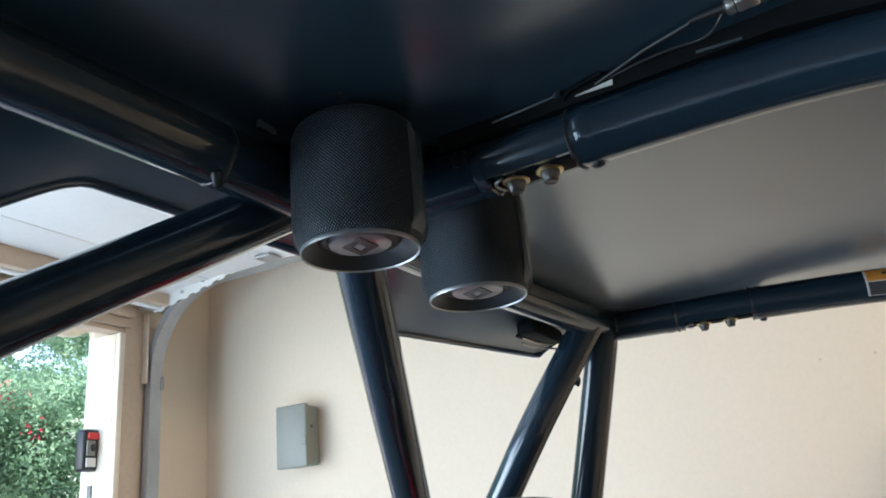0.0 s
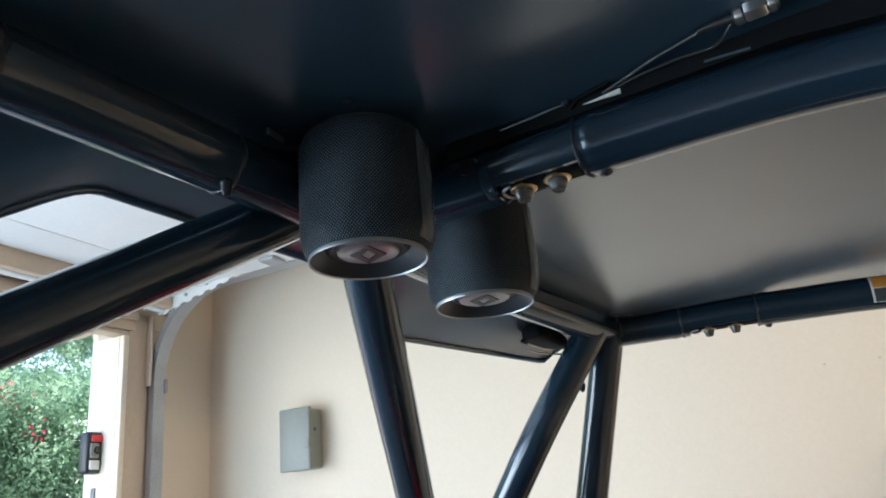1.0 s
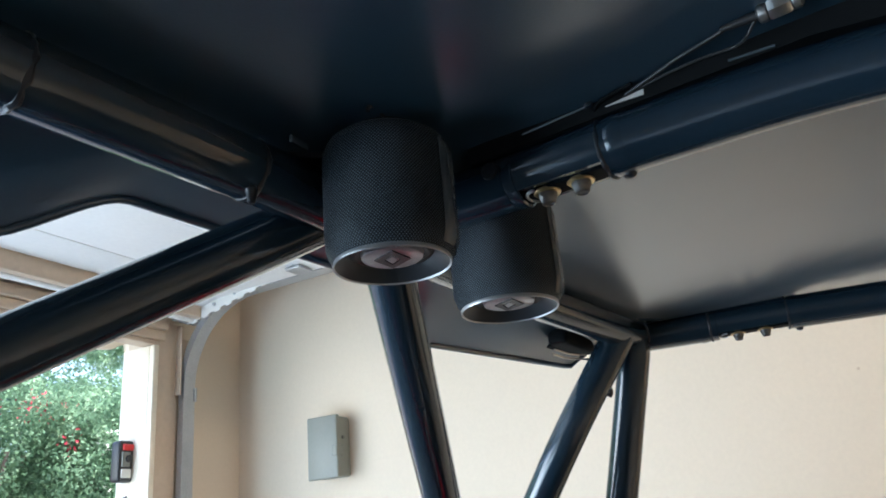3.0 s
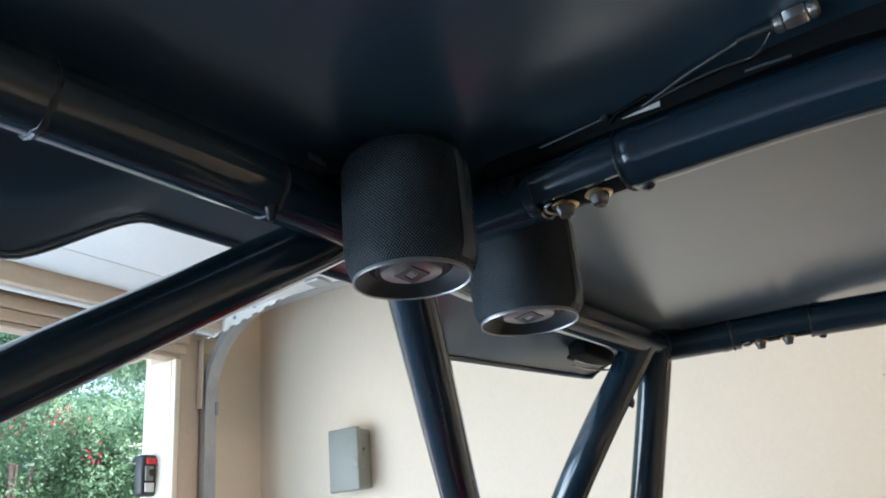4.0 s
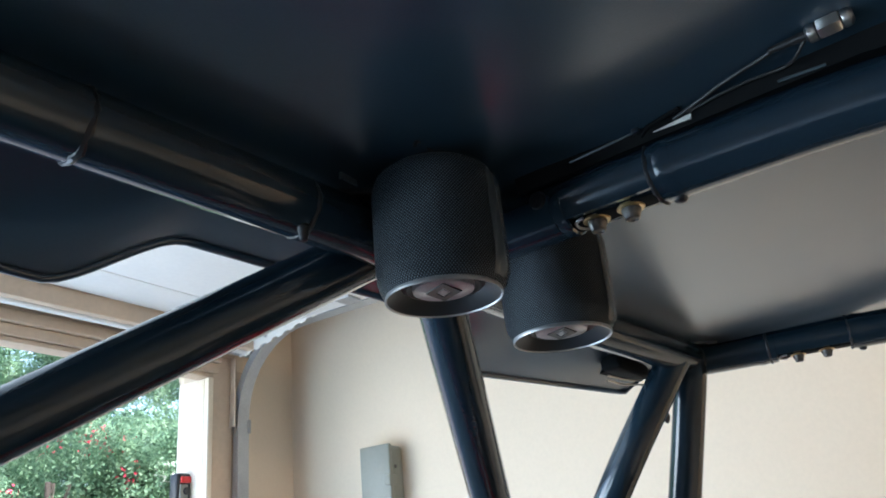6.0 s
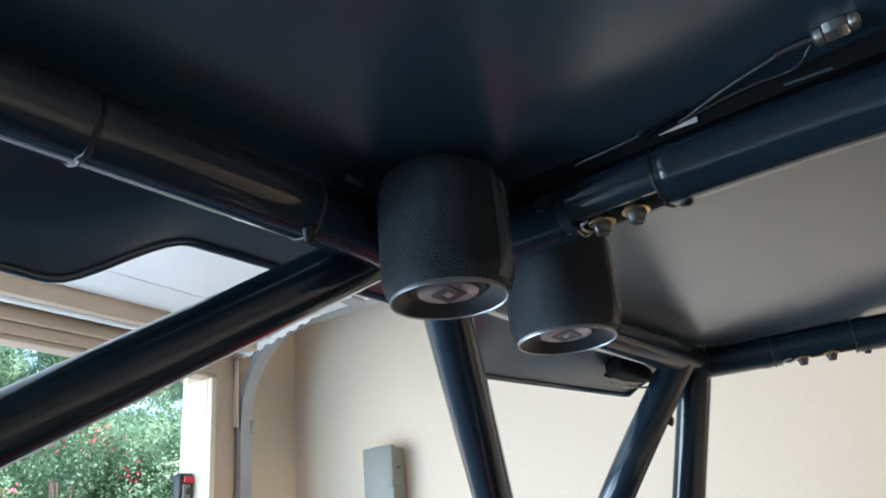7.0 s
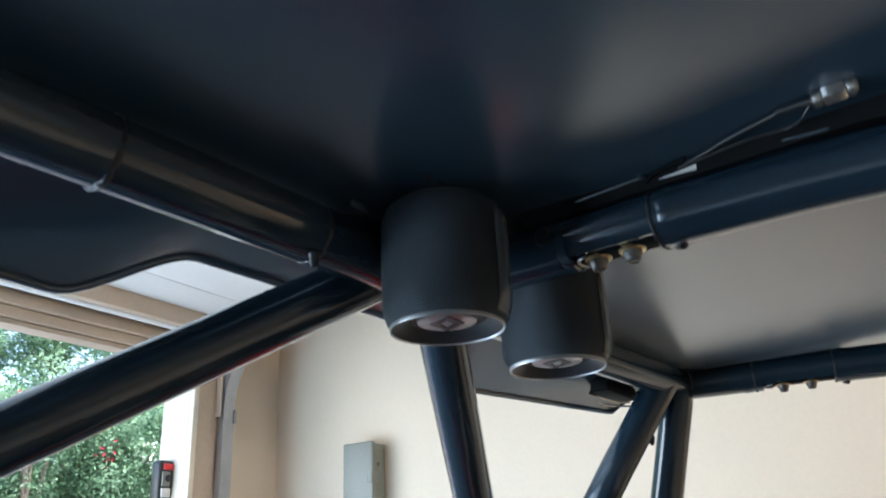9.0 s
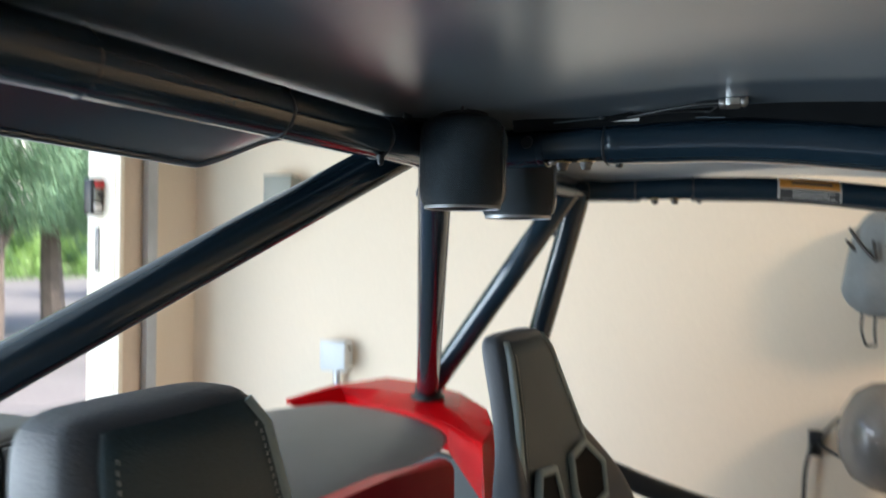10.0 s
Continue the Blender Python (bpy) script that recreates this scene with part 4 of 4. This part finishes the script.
vent = thing("air_intake", (0.24, 0.85, 1.36), "dark louvred air intake box behind the seats", "air intake")
part("housing", box((0.10, 0.83, 1.33), (0.395, 0.99, 1.500), 0.02, 3), M_GREYBODY, vent)
part("grille_panel", box((0.12, 0.822, 1.42), (0.36, 0.832, 1.488), 0.003), M_BLACKP, vent)
for k in range(14):
    part("louvre", box((0.126 + 0.0165 * k, 0.812, 1.424), (0.134 + 0.0165 * k, 0.823, 1.484), 0.001), M_GREYBODY, vent)
for su in (-0.78, 0.78):
    for v in (0.55, -1.35):
        wh = thing("wheel", W(su, v, 0.0), "black off-road tyre on a dark rim", "wheel", "wheels of the vehicle")
        c = W(su, v, 0.34)
        part("tyre", lathe([(0.19, -0.11), (0.30, -0.12), (0.335, -0.09), (0.34, 0.0), (0.335, 0.09), (0.30, 0.12), (0.19, 0.11)], c, (1, -0.087, 0), 48), M_RUBBER, wh)
        part("rim", lathe([(0.19, -0.10), (0.17, -0.05), (0.05, -0.06), (0, -0.06), (0, 0.06), (0.05, 0.06), (0.17, 0.05), (0.19, 0.10)], c, (1, -0.087, 0), 36), M_PLATE, wh)

# side doors: moulded panel under a padded tube; unseen panels darken the roof's reflection
for su, side in ((0.755, "far"), (-0.755, "near")):
    dr = thing("side_door", W(su, -0.5, 0.55), "low black plastic side door with a padded top edge", "vehicle door", "side doors of the vehicle")
    k = 1 if su > 0 else -1
    rows = []
    for z, bulge in ((0.52, 0.0), (0.70, 0.035), (0.90, 0.045), (1.08, 0.02), (1.19, 0.0)):
        rows.append([W(su + k * bulge * math.sin(math.pi * (i + 1) / 8), -0.02 - 0.17 * i + 0.05 * (z - 0.5), z - 0.02 * abs(i - 3) * (z > 1.0)) for i in range(7)])
    sheet("panel", rows, M_BLACKP, dr, thick=0.02)
    part("top_edge", tube([W(su - k * 0.055, -0.06, 1.275), W(su - k * 0.05, -0.14, 1.25), W(su, -0.26, 1.205), W(su, -0.80, 1.20), W(su, -1.04, 1.15)], 0.022, 16, 0.10), M_RUBBER, dr, "padded black top edge")
    part("latch_handle", box(W(su - 0.02, -0.20, 1.08), W(su - 0.02, -0.20, 1.08) + Vector((0.04, 0.10, 0.03)), 0.008), M_PLATE, dr)

# ---- things on the side wall ----
bag = thing("hanging_bag", (WX, -0.40, 1.55), "slate grey fabric bag hanging on the wall with loose straps", "bag")
bb = bmesh.new()
bmesh.ops.create_icosphere(bb, subdivisions=4, radius=1.0)
for v in bb.verts:
    p = v.co
    q = Vector((math.copysign(abs(p.x) ** 0.7, p.x), math.copysign(abs(p.y) ** 0.6, p.y), math.copysign(abs(p.z) ** 0.55, p.z)))
    w = 1.0 - 0.16 * q.z
    n = noise.noise(p * 2.3) * 0.10 + noise.noise(p * 6.0) * 0.04
    v.co = Vector((WX - 0.10 + 0.085 * q.x * (1 + n), -0.415 + 0.175 * q.y * w * (1 + n * 0.6), 1.70 + 0.165 * q.z * (1 + 0.3 * n)))
part("body", bb, M_BAG, bag)
for dy in (0.0, 0.035):
    part("strap", tube([(WX - 0.09, -0.285 - dy, 1.55), (WX - 0.10, -0.28 - dy, 1.50), (WX - 0.10, -0.292 - dy * 0.8, 1.455), (WX - 0.09, -0.30, 1.452)], 0.004, 8, 0.02), M_BLACKP, bag)
part("pocket_cord", tube([(WX - 0.135, -0.245, 1.80), (WX - 0.170, -0.275, 1.745), (WX - 0.192, -0.31, 1.70), (WX - 0.188, -0.30, 1.765)], 0.005, 8, 0.02), M_BLACKP, bag)
part("pocket_cord", tube([(WX - 0.188, -0.335, 1.83), (WX - 0.197, -0.345, 1.78), (WX - 0.195, -0.335, 1.74)], 0.005, 8, 0.02), M_BLACKP, bag)
part("pocket_cord", tube([(WX - 0.125, -0.238, 1.765), (WX - 0.150, -0.258, 1.735)], 0.005, 8), M_BLACKP, bag)
part("hook", tube([(WX - 0.002, -0.415, 1.90), (WX - 0.07, -0.415, 1.90), (WX - 0.09, -0.415, 1.87)], 0.006, 10, 0.02), M_NUT, bag)

ball = thing("wall_lamp", (WX, -0.38, 1.05), "glossy grey domed lamp head on a dark wall bracket", "wall lamp")
part("dome", lathe([(0.0, 0.16), (0.06, 0.15), (0.105, 0.12), (0.135, 0.06), (0.145, 0.0), (0.135, -0.07), (0.105, -0.125), (0.05, -0.155), (0, -0.16)], (WX - 0.17, -0.356, 1.200), Vector((0.12, -0.06, 1)), 48), M_BALL, ball, "glossy grey dome")
part("bracket", tube([(WX - 0.008, -0.165, 1.13), (WX - 0.10, -0.235, 1.245), (WX - 0.12, -0.255, 1.105), (WX - 0.008, -0.165, 1.13)], 0.007, 10), M_BLACKP, ball, "dark triangular bracket")
part("wall_plate", box((WX - 0.02, -0.185, 1.09), (WX - 0.001, -0.145, 1.17), 0.006), M_BLACKP, ball)
part("cable", tube([(WX - 0.02, -0.155, 1.13), (WX - 0.03, -0.135, 1.05), (WX - 0.03, -0.13, 0.85), (WX - 0.03, -0.15, 0.4), (WX - 0.03, -0.14, 0.02)], 0.006, 10, 0.05), M_BLACKP, ball)

# ---- outside: drive, lawn, trees ----
gb = bmesh.new()
bmesh.ops.create_grid(gb, x_segments=60, y_segments=60, size=400)
for v in gb.verts:
    v.co.z = -0.14
    d = v.co.y
    if d > 41:
        v.co.z += min(3.0, (d - 41) * 0.09)
solid("ground", gb, M_GRASS, "green lawn reaching to the trees", "ground", "structure")
drive = bmesh.new()
for i in range(7):
    for j in range(5):
        add_box(drive, (-5 + 3.6 * i, WY + 0.22 + 2.4 * j, -0.16), (-5 + 3.6 * i + 3.585, WY + 0.22 + 2.4 * j + 2.385, -0.02), 0.008)
solid("driveway", drive, M_ROAD, "pale concrete driveway slabs", "driveway", "structure")
solid("road", box((-120, 14.6, -0.15), (120, 38.5, -0.10)), M_ROAD, "grey street beyond the driveway", "road", "structure")


rng = np.random.default_rng(7)


def foliage(name, clusters, count, size, droop=0.4):
    """Many small leaves scattered through clumps; each clump is shaded as one soft, rounded mass."""
    cen = np.repeat(np.array([c for c, _ in clusters], float), count, axis=0)
    rad = np.repeat(np.array([r for _, r in clusters], float), count)[:, None]
    n = len(cen)
    unit = lambda a: a / np.maximum(np.linalg.norm(a, axis=1, keepdims=True), 1e-6)
    out = unit(rng.normal(size=(n, 3)))
    p = cen + out * rad * (0.35 + 0.65 * rng.random((n, 1)) ** 0.6)
    p[:, 2] -= droop * rad[:, 0] * rng.random(n) ** 2
    ln = size * rng.uniform(0.6, 1.4, (n, 1))
    a = unit(rng.uniform((-1, -1, -1.2), (1, 1, 0.4), (n, 3)))
    b = unit(np.cross(a, rng.uniform(-1, 1, (n, 3))))
    b *= np.sign(np.sum(np.cross(b, a) * out, axis=1, keepdims=True))
    co = np.stack([p, p + a * ln * 0.5 + b * ln * 0.22, p + a * ln, p + a * ln * 0.5 - b * ln * 0.22], axis=1).reshape(-1, 3)
    me = bpy.data.meshes.new(name)
    me.vertices.add(4 * n)
    me.loops.add(4 * n)
    me.polygons.add(n)
    me.vertices.foreach_set("co", co.ravel())
    me.loops.foreach_set("vertex_index", np.arange(4 * n))
    me.polygons.foreach_set("loop_start", np.arange(n) * 4)
    me.update()
    me.polygons.foreach_set("use_smooth", [True] * n)
    soft = unit(out + 0.15 * rng.normal(size=(n, 3)))
    me.normals_split_custom_set_from_vertices(np.repeat(soft, 4, axis=0).tolist())
    return me


def leafy(name, me, material, parent, label=""):
    me.materials.append(material)
    ob = new(name, me)
    ob.parent = parent
    ob.matrix_parent_inverse = Matrix.Translation(parent.location).inverted()
    return tagged(ob, label)


def tree(x, y, h, spread, label, n=46, count=2600, low=0.38):
    g = -0.14 + max(0, min(3.0, (y - 41) * 0.09))
    t = thing("tree", (x, y, g), label, "tree", "trees across the street")
    tb = bmesh.new()
    base = Vector((x, y, g))
    lean = Vector((random.uniform(-0.4, 0.4), random.uniform(-0.3, 0.3), 0))

    def limb(a, b, r0, r1):
        k = 8
        rings = []
        for i in range(6):
            f = i / 5
            c = a.lerp(b, f) + Vector((noise.noise(a + Vector((f * 3, 0, 0))), noise.noise(b + Vector((0, f * 3, 0))), 0)) * 0.15 * f
            r = r0 + (r1 - r0) * f
            rings.append([tb.verts.new(c + Vector((math.cos(2 * math.pi * q / k), math.sin(2 * math.pi * q / k), 0)) * r) for q in range(k)])
        for p, q in zip(rings, rings[1:]):
            for m in range(k):
                tb.faces.new((p[m], p[(m + 1) % k], q[(m + 1) % k], q[m]))

    fork = base + lean + Vector((0, 0, h * 0.38))
    limb(base - Vector((0, 0, 0.1)), fork, 0.26, 0.17)
    ends = []
    for i in range(7):
        a = 2 * math.pi * i / 7 + random.uniform(-0.3, 0.3)
        e = fork + Vector((math.cos(a) * spread * 0.6, math.sin(a) * spread * 0.6, h * random.uniform(0.15, 0.45)))
        limb(fork, e, 0.11, 0.04)
        ends.append(e)
    part("trunk", tb, M_BARK, t, "grey-brown bark trunk and limbs")
    cl = []
    for i in range(n):
        a, rr = random.uniform(0, 2 * math.pi), spread * random.random() ** 0.5
        cl.append(((x + lean.x + math.cos(a) * rr, y + lean.y + math.sin(a) * rr, g + h * random.uniform(low, 1.0)), random.uniform(0.45, 1.0)))
    leafy("crown", foliage("crown", cl, count, 0.075), M_LEAF, t, "drooping green foliage")
    return t


tree(11.55, 13.6, 7.0, 3.2, "leafy green street tree with drooping branches")
tree(7.0, 15.6, 7.5, 3.4, "leafy green street tree with drooping branches")
tree(21.0, 19.5, 8.5, 4.0, "tall leafy green tree behind the street")
tree(2.5, 20.5, 8.0, 4.0, "tall leafy green tree behind the street")


def blossom_tree(x, y, h, spread, flower, label):
    """A small tree: a leaning trunk, forked limbs, leaves and blossoms well above the ground."""
    t = thing("flowering_tree", (x, y, -0.14), label, "tree", "flowering trees by the street")
    sb = bmesh.new()
    fork = Vector((x + 0.05, y, h * 0.42))
    for k in range(5):
        add_tube(sb, [(x + 0.03 * k, y + 0.02 * k, -0.20), (x + 0.02 * k, y, h * 0.2), fork, fork + Vector((random.uniform(-spread, spread) * 0.7, random.uniform(-0.4, 0.4), h * 0.38))], 0.045 - 0.005 * k, 10)
    part("trunk", sb, M_BARK, t, "grey-brown bark trunk and limbs")
    cl = [((x + random.uniform(-spread, spread), y + random.uniform(-spread, spread) * 0.7, h * random.uniform(0.62, 1.0)), random.uniform(0.32, 0.6)) for _ in range(20)]
    leafy("leaves", foliage("leaves", cl, 1100, 0.065), M_LEAF2, t)
    leafy("blossoms", foliage("blossoms", [((c[0], c[1] - 0.25, c[2]), r * 0.6) for c, r in cl[:5]], 60, 0.055), flower, t)


blossom_tree(6.5, 11.0, 4.0, 1.0, M_FLOWER, "small street tree with red blossoms and bare trunk")
# this crown carries small white flecks
blossom_tree(7.9, 10.6, 3.9, 0.75, M_FLECK, "small street tree with a few white flecks")
hedge = foliage("hedge", [((8 + 1.1 * k + random.uniform(-0.4, 0.4), 40 + random.uniform(-0.6, 0.6), random.uniform(0.2, 4.6)), random.uniform(0.9, 1.3)) for k in range(60) for _ in range(2)], 700, 0.20, 0.2)
hedge.materials.append(M_LIME)
tagged(new("hedge", hedge), "bright green clipped hedge beyond the street", "hedge", "", "stuff")
woods = foliage("far_woods", [((random.uniform(-16, 62), random.uniform(44, 56), random.uniform(0.6, 14.5)), random.uniform(1.2, 2.4)) for _ in range(420)], 300, 0.5)
woods.materials.append(M_LEAF)
tagged(new("far_woods", woods), "dense green trees in the distance", "trees", "", "stuff")
